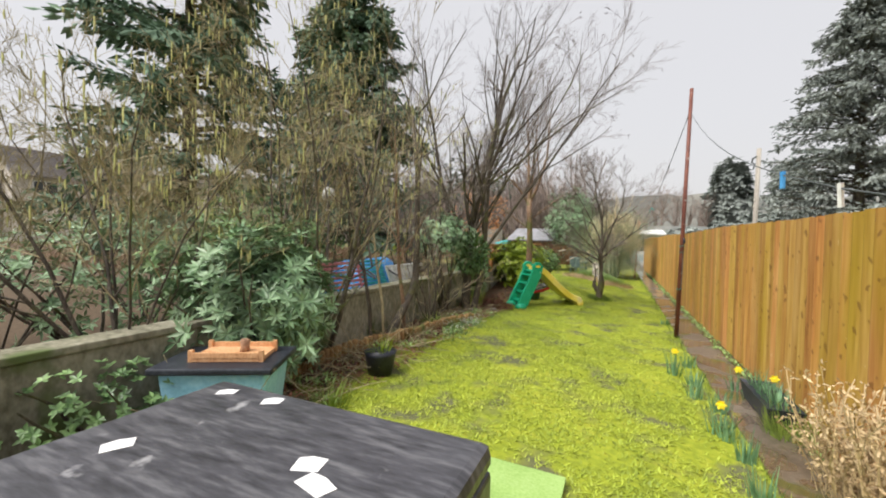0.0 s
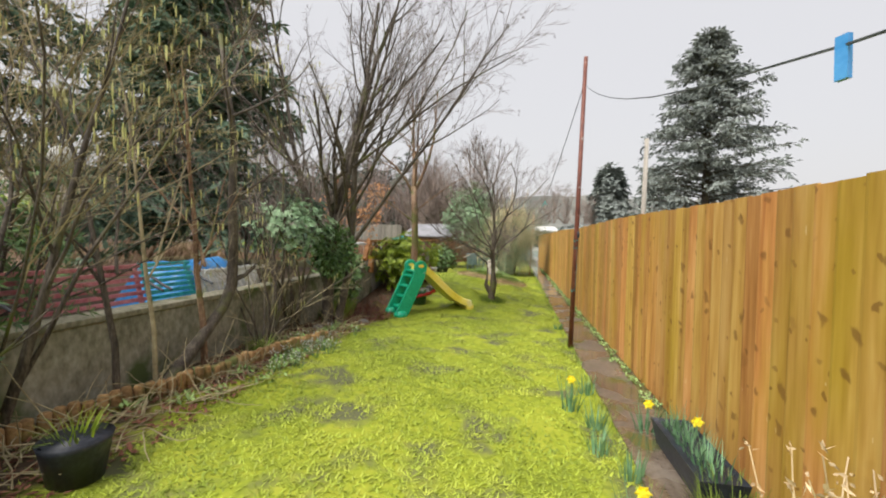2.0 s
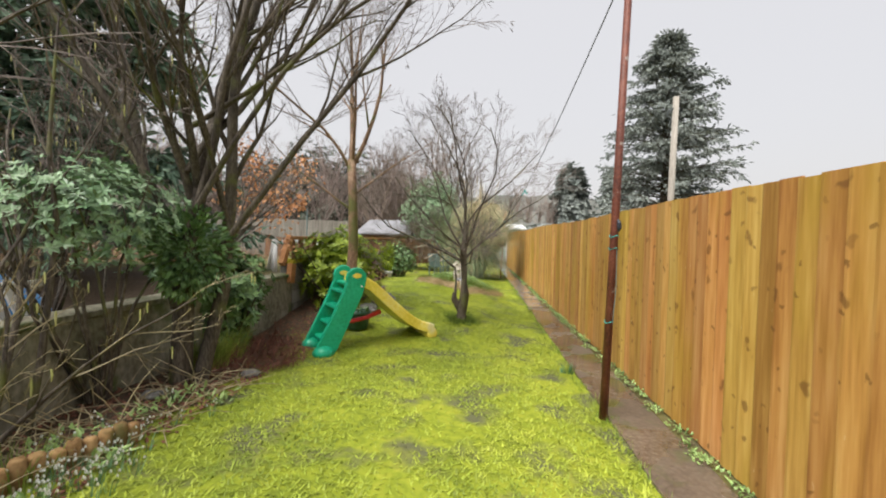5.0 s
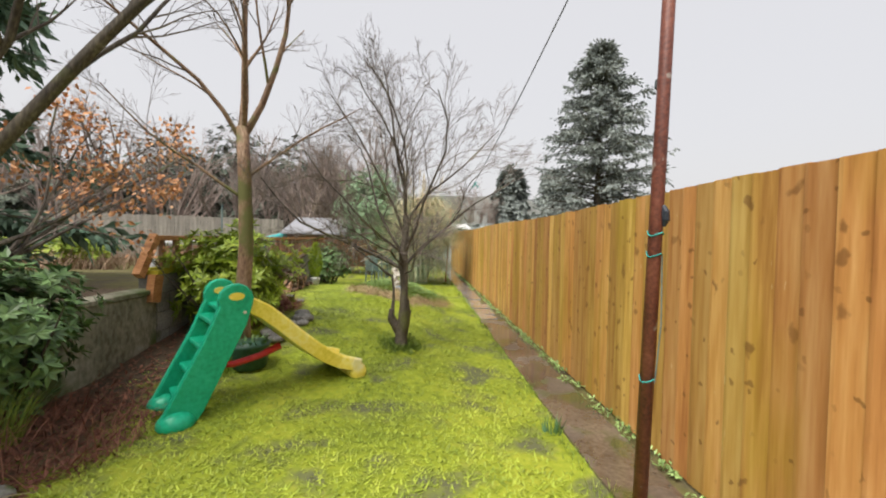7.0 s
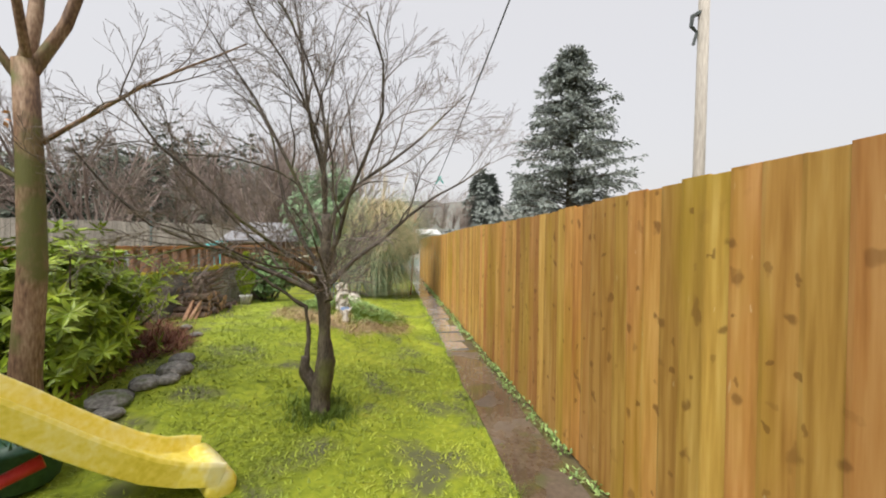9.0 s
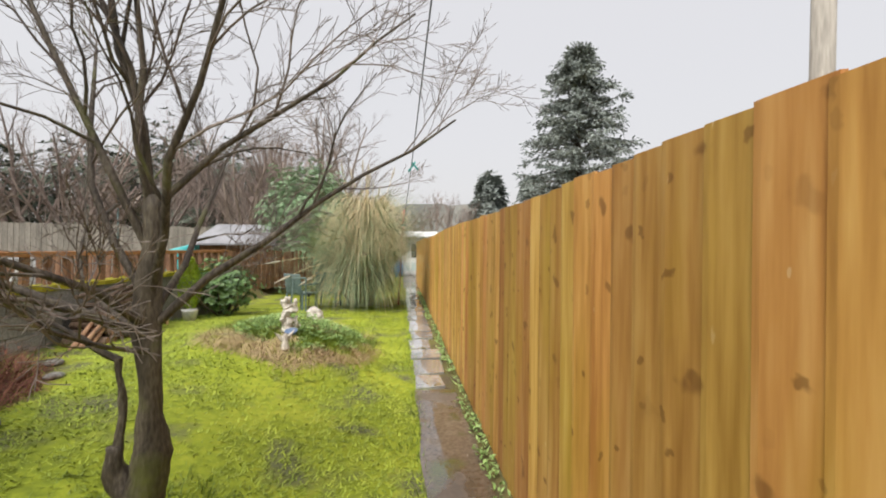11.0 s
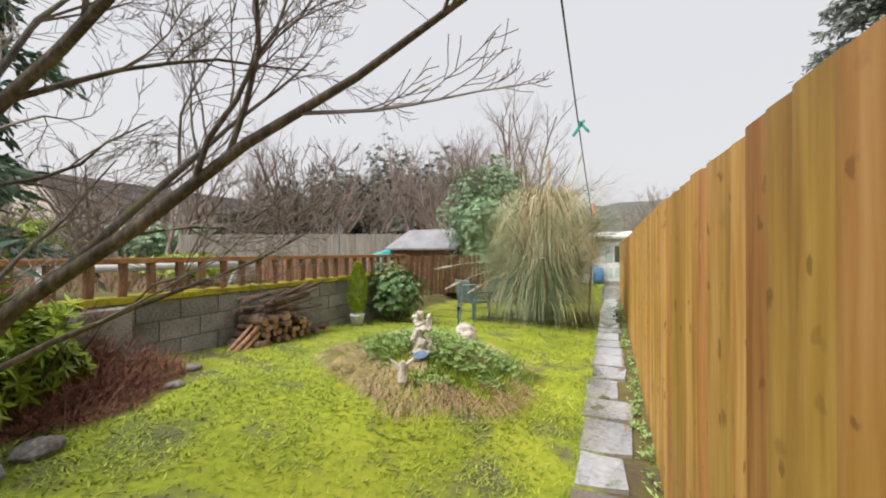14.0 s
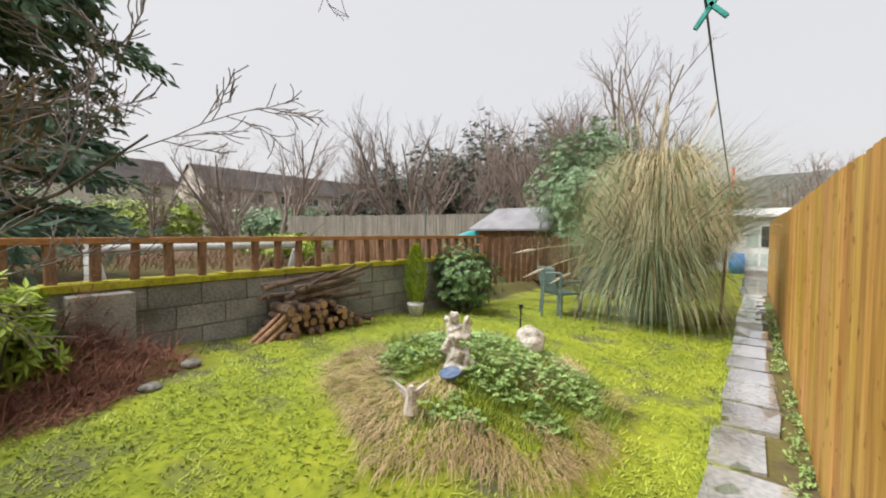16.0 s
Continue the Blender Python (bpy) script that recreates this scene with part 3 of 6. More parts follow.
# ---- path ----
def build_path():
    p = thing("garden_path", (-0.3, 10, 0), "wet brown concrete path with puddled grey slabs beside the fence", "path", kind="structure")
    g = Geo()
    rng = random.Random(3)
    ys = np.arange(-6, 4.01, 0.1)
    for y in ys:
        w = 0.03 * noise.noise(Vector((0, y * 1.7, 5)))
        w2 = 0.035 * noise.noise(Vector((4, y * 1.9, 5)))
        for x, z in ((-0.24 + w, -0.03), (-0.235 + w, 0.018), (0.18 + w2, 0.018), (0.185 + w2, -0.03)):
            g.v.append((x, float(y), z + 0.004 * noise.noise(Vector((x * 4, y * 2, 0)))))
    for j in range(len(ys) - 1):
        for k in range(3):
            g.f.append((4 * j + k, 4 * j + k + 1, 4 * j + k + 5, 4 * j + k + 4))
    place("concrete_strip", g, M_PATH, p, "wet brown concrete strip")
    y = 4.05
    while y < 14.5:
        ln = rng.uniform(0.38, 0.62)
        s = Geo()
        x0, x1 = -0.23 + rng.uniform(-0.03, 0.02), 0.08 + rng.uniform(-0.05, 0.1)
        c = [(x0, y), (x0 + 0.5 * (x1 - x0), y + rng.uniform(-0.02, 0.02)), (x1, y + rng.uniform(0, 0.04)), (x1 + rng.uniform(-0.03, 0.03), y + ln), (x0 + 0.4 * (x1 - x0), y + ln + rng.uniform(-0.02, 0.02)), (x0 + rng.uniform(-0.02, 0.02), y + ln - rng.uniform(0, 0.03))]
        t = 0.022 + rng.uniform(0, 0.01)
        tilt = rng.uniform(-0.008, 0.008)
        s.v = [(a, b, -0.03) for a, b in c] + [(a, b, t + tilt * (k % 3 - 1)) for k, (a, b) in enumerate(c)]
        s.f = [tuple(range(6))[::-1], tuple(range(6, 12))] + [(i, (i + 1) % 6, (i + 1) % 6 + 6, i + 6) for i in range(6)]
        place("slab", s, M_SLAB, p)
        y += ln + rng.uniform(0.02, 0.07)
    g = Geo()
    g.box((-0.3, 14.5, -0.05), (0.5, 22, 0.02))
    place("yard_concrete", g, M_PATH, p)


build_path()


# ---- plants ----
def limb(rng, p, d, length, bend, up, n=5):
    pts, q, e = [Vector(p)], Vector(p), Vector(d).normalized()
    for _ in range(n):
        e = (e + Vector((rng.gauss(0, bend), rng.gauss(0, bend), rng.gauss(0, bend) + up))).normalized()
        q = q + e * (length / n)
        pts.append(q.copy())
    return pts


def grow(rng, wood, twigs, p, d, length, r, level, spread=0.8, up=0.05, counts=(7, 6, 5), shrink=0.5, tips=None, thick=0.012, bend=0.10):
    """A limb with its side shoots. Limbs go into wood, thin shoots into twigs; tips collects the ends."""
    n = 6 if level > 1 else 4 if level else 3
    pts = limb(rng, p, d, length, bend, up, n)
    if wood.blocked(pts):
        return
    radii = [max(0.0015, r * (1 - 0.72 * i / n)) for i in range(n + 1)]
    (wood if r > thick else twigs).tube(pts, radii, 7 if r > 0.04 else 5 if r > thick else 3, caps=False)
    if tips is not None and level <= 1:
        tips.append((pts[-1], (pts[-1] - pts[-2]).normalized()))
    if level == 0:
        return
    c = counts[len(counts) - level]
    for k in range(c):
        t = 0.22 + 0.75 * (k + rng.random()) / c
        i = min(n - 1, int(t * n))
        q = pts[i].lerp(pts[i + 1], t * n - i)
        e = (pts[i + 1] - pts[i]).normalized()
        side = e.cross(fan(rng)).normalized()
        grow(rng, wood, twigs, q, e + side * spread * rng.uniform(0.6, 1.2), length * shrink * rng.uniform(0.7, 1.15) * (1.15 - 0.5 * t), radii[i] * 0.5, level - 1, spread, up, counts, shrink, tips, thick, bend)


def bare_tree(name, at, label, stems, seed, bark=None, twig=None, counts=(7, 6, 5), shrink=0.5, spread=0.8, up=0.05, levels=3, trunk=None, category="tree", thick=0.012):
    """stems: (offset, direction, length, radius) of each main stem."""
    rng = random.Random(seed)
    t = thing(name, at, label, category)
    wood, twigs = Geo(), Geo()
    tips = []
    if trunk:
        pts, rad = trunk
        body = Geo()
        body.tube(pts, rad, 10)
        place("trunk", body, bark or M_BARK, t, smooth=True)
    for off, d, ln, r in stems:
        grow(rng, wood, twigs, off, d, ln, r, levels, spread, up, counts, shrink, tips, thick)
    place("branch_structure", wood, bark or M_BARK, t, smooth=True, kind="stuff")
    place("crown", twigs, twig or M_TWIG, t, kind="stuff")
    return t, tips


def bush(name, at, radii, label, mat, seed, clusters=400, per=7, size=0.1, width=0.3, stems=10, core=0.35, category="shrub", lift=0.0, droop=0.0):
    """A shrub: leaf rosettes through an uneven ellipsoid on branching stems."""
    rng = random.Random(seed)
    t = thing(name, at, label, category)
    rx, ry, rz = radii
    g, w = Geo(), Geo()
    off = Vector((seed * 3.1, 0, 0))
    for _ in range(clusters):
        d = fan(rng, 0.25)
        k = (core + (1 - core) * rng.random() ** 0.5) * (1 + 0.55 * noise.noise(d * 2.2 + off))
        p = Vector((d.x * rx * k, d.y * ry * k, lift + rz + d.z * rz * k))
        if p.z < 0.02:
            continue
        axis = (d + Vector((0, 0, 0.6 - droop)) + fan(rng) * 0.4).normalized()
        a = axis.cross((0.3, 0.5, 0.81)).normalized()
        b = axis.cross(a)
        for j in range(per):
            ang = 2 * math.pi * (j + rng.random() * 0.5) / per
            e = (a * math.cos(ang) + b * math.sin(ang)) + axis * rng.uniform(-0.1 - droop, 0.6 - droop)
            g.leaf(p, e, axis, size * rng.uniform(0.7, 1.25), size * width)
    for j in range(stems):
        d = fan(rng, 0.7)
        w.tube(limb(rng, (d.x * 0.08, d.y * 0.08, 0), (d.x * rx, d.y * ry, rz * 1.3 + lift), (rx + rz) * 0.95 + lift * 0.9, 0.1, 0.02, 5), [0.018, 0.016, 0.013, 0.01, 0.007, 0.004], 5, caps=False)
    place("stem_framework", w, M_BARK, t, kind="stuff")
    place("foliage", g, mat, t, kind="stuff")
    return t


def tuft(name, at, label, mat, seed, count=60, length=0.25, width=0.012, spread=0.5, droop=1.2, radius=0.08, category="plant", parent_geo=None):
    rng = random.Random(seed)
    g = parent_geo or Geo()
    base = Vector(at) if parent_geo else Vector((0, 0, 0))
    for _ in range(count):
        a = rng.uniform(0, 2 * math.pi)
        rr = radius * math.sqrt(rng.random())
        p = base + Vector((math.cos(a) * rr, math.sin(a) * rr, 0))
        d = Vector((math.cos(a) * spread * rng.random(), math.sin(a) * spread * rng.random(), 1))
        g.blade(p, d, length * rng.uniform(0.6, 1.2), width, droop * rng.uniform(0.4, 1.2), 3)
    if parent_geo:
        return None
    ob = place(name, g, mat)
    ob.matrix_basis = Matrix.Translation(at)
    return tagged(ob, label, category)


def small_tree():
    """The low spreading tree on the lawn."""
    rng = random.Random(11)
    at = (-1.87, 11.8, ground_z(-1.87, 11.8) - 0.02)
    t = thing("small_tree", at, "small bare spreading tree with dark forked trunk on the lawn", "tree")
    def gnarl(pts, radii, sides, seed):
        g = Geo()
        fine = []
        for (p, q), (ra, rb) in zip(zip(pts, pts[1:]), zip(radii, radii[1:])):
            for k in range(4):
                u = k / 4
                fine.append((Vector(p).lerp(Vector(q), u), ra * (1 - u) + rb * u))
        fine.append((Vector(pts[-1]), radii[-1]))
        g.tube([p for p, _ in fine], [r for _, r in fine], sides)
        g.v = [tuple(Vector(v) + 0.016 * noise.noise_vector(Vector(v) * 13 + Vector((seed, 0, 0)))) for v in g.v]
        return g

    place("trunk", gnarl([(0, 0, -0.05), (0, 0, 0.1), (0.01, 0, 0.26), (0.04, 0, 0.42), (0.03, 0, 0.6), (0.02, 0, 0.85), (0.0, 0, 1.05), (0.03, 0, 1.4), (0.03, 0.0, 1.62)],
                         [0.095, 0.075, 0.082, 0.075, 0.05, 0.048, 0.055, 0.042, 0.032], 14, 1), M_BARK, t, smooth=True)
    place("cut_limb", gnarl([(-0.01, 0, 0.16), (-0.08, 0, 0.27), (-0.125, 0, 0.36), (-0.13, 0, 0.47)], [0.06, 0.052, 0.048, 0.03], 10, 5), M_BARK, t, smooth=True)
    place("side_stem", gnarl([(-0.11, 0, 0.42), (-0.10, 0.02, 0.6), (-0.13, 0.02, 0.86), (-0.3, -0.02, 1.0), (-0.55, -0.1, 1.2), (-0.72, -0.14, 1.38)], [0.02, 0.017, 0.016, 0.014, 0.011, 0.005], 7, 9), M_BARK, t)
    wood, tw = Clear(), Clear()
    # height on the trunk, heading, flare, length, thickness
    leaders = ((0.95, 175, 1.0, 2.3, 0.030), (1.0, 5, 1.0, 2.3, 0.028), (1.05, 80, 0.9, 2.2, 0.024), (1.0, 265, 0.9, 2.1, 0.024), (1.12, 130, 0.75, 2.3, 0.025),
               (1.15, 320, 0.7, 2.3, 0.026), (1.28, 30, 0.5, 2.4, 0.026), (1.35, 205, 0.55, 2.3, 0.024), (1.5, 60, 0.3, 2.3, 0.022), (1.55, 280, 0.35, 2.2, 0.022),
               (1.6, 150, 0.12, 2.3, 0.026), (0.92, 25, 2.1, 1.8, 0.016), (0.9, 300, 2.3, 1.7, 0.015), (0.95, 155, 2.0, 1.8, 0.016), (0.98, 235, 1.8, 1.7, 0.016), (0.9, 350, 2.6, 1.9, 0.016), (1.0, 105, 2.0, 1.6, 0.014))
    for z, head, flare, ln, r in leaders:
        a = radians(head + rng.uniform(-8, 8))
        grow(rng, wood, tw, (0.02, 0, z), (math.cos(a) * flare, math.sin(a) * flare, 1.0), ln * 0.87, r * 0.8, 3, 0.66, 0.015 if flare < 1.5 else 0.03, (9, 8, 6), 0.47, None, 0.008, 0.17)
    place("branch_structure", wood, M_BARK, t, smooth=True)
    place("crown", tw, M_TWIG, t, kind="stuff")


small_tree()


def slim_tree():
    at = (-3.53, 11.25, ground_z(-3.53, 11.25) - 0.02)
    pts = [(0, 0, -0.05), (-0.01, 0, 0.5), (0.03, 0, 1.2), (0.01, 0, 1.9), (-0.02, 0, 2.45)]
    stems = [((-0.02, 0, 2.4), (-0.12, 0.1, 1), 2.3, 0.045), ((0, 0, 2.35), (0.42, 0.1, 1), 2.4, 0.04), ((-0.03, 0, 2.3), (-0.6, -0.2, 0.9), 2.0, 0.028),
             ((0, 0, 2.42), (0.15, -0.5, 1), 2.1, 0.028), ((0.0, 0, 1.9), (0.75, 0.2, 0.65), 1.5, 0.018), ((0.0, 0, 1.7), (-0.8, -0.3, 0.6), 1.5, 0.018)]
    bare_tree("slim_tree", at, "slim bare tree with reddish mossy trunk behind the slide", stems, 21, M_BARK_RED, M_TWIG, (7, 6, 4), 0.5, 0.75, 0.03, 3, (pts, [0.10, 0.08, 0.072, 0.066, 0.062]))


slim_tree()


def tall_shrub_tree():
    """The many-stemmed tree at the wall that arches over the lawn."""
    at = (-4.2, 8.75, ground_z(-4.2, 8.75) - 0.03)
    stems = [((-0.05, 0, 0.0), (-0.05, 0.05, 1), 5.4, 0.095), ((0.09, 0.05, 0.0), (0.10, -0.02, 1), 5.2, 0.07), ((-0.08, 0, 0.7), (-0.30, 0.1, 1), 4.6, 0.055),
             ((0.10, 0.06, 1.0), (0.45, 0.05, 1), 4.6, 0.036), ((0.02, 0.02, 1.4), (0.30, 0.1, 1), 4.2, 0.036), ((-0.02, 0, 1.1), (-0.15, -0.4, 1), 3.8, 0.036), ((0.1, 0, 1.6), (0.75, 0.0, 0.95), 4.0, 0.028),
             ((0, 0, 1.9), (0.1, 0.5, 1), 3.6, 0.03), ((0.05, 0, 2.3), (0.95, 0.35, 0.8), 3.4, 0.026)]
    t, tips = bare_tree("many_stemmed_tree", at, "tall bare many-stemmed tree with ivy beside the wall", stems, 31, M_BARK, M_TWIG, (10, 8, 6), 0.44, 0.6, 0.04, 3, thick=0.009)
    rng = random.Random(4)
    g = Geo()
    for p, d in rng.sample(tips, min(len(tips), 260)):
        for _ in range(3):
            g.leaf(p + fan(rng) * 0.03, d + fan(rng) * 0.8 + Vector((0, 0, -0.4)), fan(rng), 0.06, 0.012)
    place("seed_head_cover", g, M_TWIG, t, kind="stuff")
    ivy = Geo()
    for _ in range(1500):
        d = fan(rng)
        p = Vector((0.05, 0.0, 1.18)) + Vector((d.x * 0.33, d.y * 0.33, d.z * 0.42)) * rng.random() ** 0.4
        ivy.leaf(p, d + Vector((0, 0, -0.3)), fan(rng), rng.uniform(0.05, 0.09), 0.045)
    place("ivy", ivy, M_DARKLEAF, t, "dark green glossy ivy", kind="stuff")


tall_shrub_tree()


def hazels():
    """Stems along the bed, hung with catkins near the start of the walk."""
    for i, (x, y, h, lean, seed, cat) in enumerate(((-4.3, 7.25, 1.5, 0.35, 41, 30), (-5.6, 8.7, 3.6, 0.3, 42, 120), (-4.75, 4.95, 3.8, 0.33, 43, 600), (-5.9, 5.6, 3.8, 0.35, 44, 300), (-5.1, 3.2, 3.0, 0.5, 45, 200), (-6.4, 2.9, 2.6, 0.6, 45, 101), (-7.0, 4.4, 3.0, 0.6, 45, 150))):
        rng = random.Random(seed)
        stems = []
        for k in range(8):
            a = 2 * math.pi * k / 8 + rng.uniform(-0.4, 0.4)
            stems.append(((0.06 * math.cos(a), 0.06 * math.sin(a), 0), (lean * math.cos(a) + 0.05, lean * math.sin(a), 1), h * rng.uniform(0.7, 1.1), rng.uniform(0.010, 0.022)))
        t, tips = bare_tree("hazel_bush", (x, y, ground_z(x, y) - 0.03), "bare hazel with hanging yellow-green catkins beside the wall" if cat > 100 else "bare brown twiggy shrub growing beside the low wall",
                            stems, seed, M_BARK, M_TWIG_PALE if seed in (45, 41, 43, 44) else M_TWIG, (5, 3, 3) if seed == 41 else (9, 6, 5), 0.45, 0.75, 0.02, 3, category="shrub", thick=0.008)
        g = Geo()
        high = [q for q in tips if q[0].z > h * 0.35]
        for p, d in rng.sample(high, min(cat, len(high))):
            ln = rng.uniform(0.05, 0.10)
            g.tube([p, p + Vector((rng.uniform(-0.006, 0.006), 0, -ln * 0.5)), p + Vector((0, 0, -ln))], [0.004, 0.006, 0.003], 4, caps=False)
        place("catkin_cover", g, M_CATKIN, t, "hanging yellow-green catkins", kind="stuff")


hazels()


def leaning_stem():
    at = (-4.3, 6.05, ground_z(-4.3, 6.05))
    t = thing("leaning_tree", at, "dark mossy crooked stem leaning out beside the low wall", "tree")
    g = Geo()
    g.tube([(0.02, -0.25, -0.05), (0.0, -0.03, 0.12), (-0.02, 0.3, 0.36), (-0.04, 0.58, 0.58), (-0.05, 0.72, 0.8), (-0.05, 0.74, 1.2), (-0.03, 0.70, 1.75), (-0.08, 0.78, 2.4), (-0.1, 0.6, 3.4)],
           [0.07, 0.062, 0.056, 0.052, 0.058, 0.05, 0.045, 0.036, 0.022], 9)
    place("trunk", g, M_BARK, t, smooth=True)
    g = Geo()
    g.tube([(-0.05, 0.72, 0.85), (0.03, 0.82, 0.9), (0.1, 0.9, 1.0)], [0.035, 0.024, 0.016], 7)
    place("stub", g, M_BARK, t)
    wood, tw = Geo(), Geo()
    rng = random.Random(8)
    for z, k in ((1.7, 0.3), (2.2, -0.6), (2.6, 1.2), (3.0, 2.2), (3.3, 0.1)):
        grow(rng, wood, tw, (-0.05, 0.72, z), (math.cos(k), math.sin(k), 0.8), 1.4, 0.015, 2, 0.7, 0.03, (6, 5), 0.5)
    place("branch_structure", wood, M_BARK, t)
    place("crown", tw, M_TWIG, t, kind="stuff")


leaning_stem()


def young_stems():
    """Thin upright saplings between the bed and the low wall."""
    for i, (x, y, h, r, lx, ly, bark) in enumerate(((-4.32, 6.37, 3.0, 0.034, -0.10, -0.12, M_BARK_RED), (-4.35, 5.87, 3.2, 0.022, 0.06, 0.1, M_TWIG_PALE), (-4.3, 5.5, 3.0, 0.028, -0.2, 0.15, M_BARK), (-4.4, 7.45, 2.6, 0.024, 0.25, 0.2, M_BARK), (-4.45, 7.7, 2.8, 0.026, -0.1, 0.3, M_BARK), (-4.5, 4.9, 3.1, 0.035, 0.1, 0.1, M_BARK))):
        stems = [((0, 0, 0), (lx * 0.4, ly * 0.4, 1), h, r), ((0, 0, h * 0.35), (lx - 0.35, ly + 0.3, 1), h * 0.5, r * 0.5)]
        bare_tree("sapling", (x, y, ground_z(x, y) - 0.03), "thin upright bare sapling growing before the low wall", stems, 400 + i, bark, M_TWIG, (6, 5, 4), 0.36, 0.7, 0.05, 3, thick=0.008)


young_stems()

bush("rhododendron", (-4.62, 4.08, 0.12), (0.70, 0.72, 0.72), "large glossy blue-green rhododendron growing beside the low wall", M_RHODO, 51, 950, 8, 0.115, 0.3)
bush("evergreen_shrub", (-5.35, 4.6, 0.35), (0.9, 1.1, 0.75), "feathery green evergreen shrub behind the low wall", M_DARKLEAF, 52, 700, 7, 0.10, 0.25)
bush("evergreen_shrub", (-4.5, 8.25, 0.16), (0.50, 0.72, 0.42), "loose olive green evergreen on bare stems beside the wall", M_RHODO, 53, 620, 6, 0.06, 0.4, lift=1.0)
bush("rhododendron", (-4.0, 12.05, 0.22), (0.72, 0.58, 0.66), "yellow-green rhododendron on stones at the lawn edge", M_LIME, 54, 640, 8, 0.12, 0.3)
bush("rhododendron", (-4.22, 12.8, 0.32), (0.36, 0.34, 0.42), "small yellow-green rhododendron growing against the block wall", M_LIME, 67, 240, 7, 0.11, 0.3)
bush("laurel_bush", (-4.15, 18.0, 0.12), (0.62, 0.5, 0.56), "rounded glossy dark green bush at the wall end", M_DARKLEAF, 55, 700, 7, 0.07, 0.45)
bush("evergreen_shrub", (-4.6, 9.9, 0.15), (0.42, 0.5, 0.55), "dark green laurel growing against the wall", M_DARKLEAF, 56, 480, 7, 0.1, 0.4)
bush("tall_evergreen", (-3.6, 22.6, 0), (1.35, 1.2, 2.05), "tall grey-green evergreen tree behind the pampas grass", M_RHODO, 57, 3800, 7, 0.10, 0.3, 14, core=0.2)
bush("evergreen_shrub", (-6.3, 3.6, 0.35), (0.9, 1.3, 0.7), "loose grey-green shrub growing beyond the low wall", M_RHODO, 62, 500, 6, 0.09, 0.3)
bush("evergreen_shrub", (-7.4, 6.4, 0.35), (1.1, 1.1, 1.1), "loose dark green shrub growing beyond the low wall", M_DARKLEAF, 63, 600, 6, 0.1, 0.3)
bush("hedge_shrub", (-30, 21, 0.5), (2.5, 4.5, 1.6), "overgrown olive hedge before the terraced houses", M_LIME, 64, 900, 5, 0.3, 0.4, 6)
bush("hedge_shrub", (-29, 29, 0.5), (2.5, 4.5, 1.5), "overgrown olive hedge before the terraced houses", M_RHODO, 65, 900, 5, 0.3, 0.4, 6)
bush("hedge_shrub", (-24, 14, 0.5), (2.0, 3.5, 1.3), "overgrown olive hedge before the terraced houses", M_RHODO, 66, 900, 5, 0.25, 0.4, 6)
bush("ground_ivy", (-4.7, 2.9, 0.1), (0.7, 1.0, 0.3), "low green bramble leaves beside the bin", M_DARKLEAF, 58, 420, 6, 0.05, 0.5, 5)
bush("garden_shrub", (-7.6, 27, 0.3), (1.0, 1.0, 0.8), "round green shrub in the neighbouring garden", M_LIME, 59, 400, 6, 0.14, 0.5, 4)
bush("privet_bush", (-13.5, 20.0, 0.5), (2.0, 1.4, 0.45), "low bright green shrub in the neighbouring garden", M_LIME, 60, 700, 6, 0.16, 0.5, 6)


def beech_leaves():
    rng = random.Random(61)
    at = (-4.75, 9.9, 0.2)
    t = thing("beech_shrub", at, "thin shrub holding dead orange leaves above the wall", "shrub")
    w, tw, g = Geo(), Geo(), Geo()
    tips = []
    for d, ln, z in (((0.15, 1.0, 0.25), 2.2, 1.0), ((0.1, 1, 0.75), 2.4, 0.9), ((0.3, 0.5, 1.0), 1.9, 0.8), ((0.2, 1.0, 0.5), 2.0, 1.1), ((0.1, 0.3, 1.2), 2.0, 0.6)):
        grow(rng, w, tw, (0, 0, z), d, ln, 0.02, 2, 0.6, 0.0, (8, 6), 0.42, tips)
    w.tube([(0, 0, -0.2), (0.02, 0.05, 0.6), (0, 0, 1.3)], [0.04, 0.03, 0.025], 7)
    for p, d in tips:
        for _ in range(4):
            g.leaf(p + fan(rng) * 0.07, fan(rng) + Vector((0, 0, -0.8)), fan(rng), rng.uniform(0.045, 0.075), 0.036)
    place("branch_structure", w, M_BARK, t)
    place("crown", tw, M_TWIG, t, kind="stuff")
    place("foliage", g, M_BEECH, t, "dead orange leaves", kind="stuff")


beech_leaves()


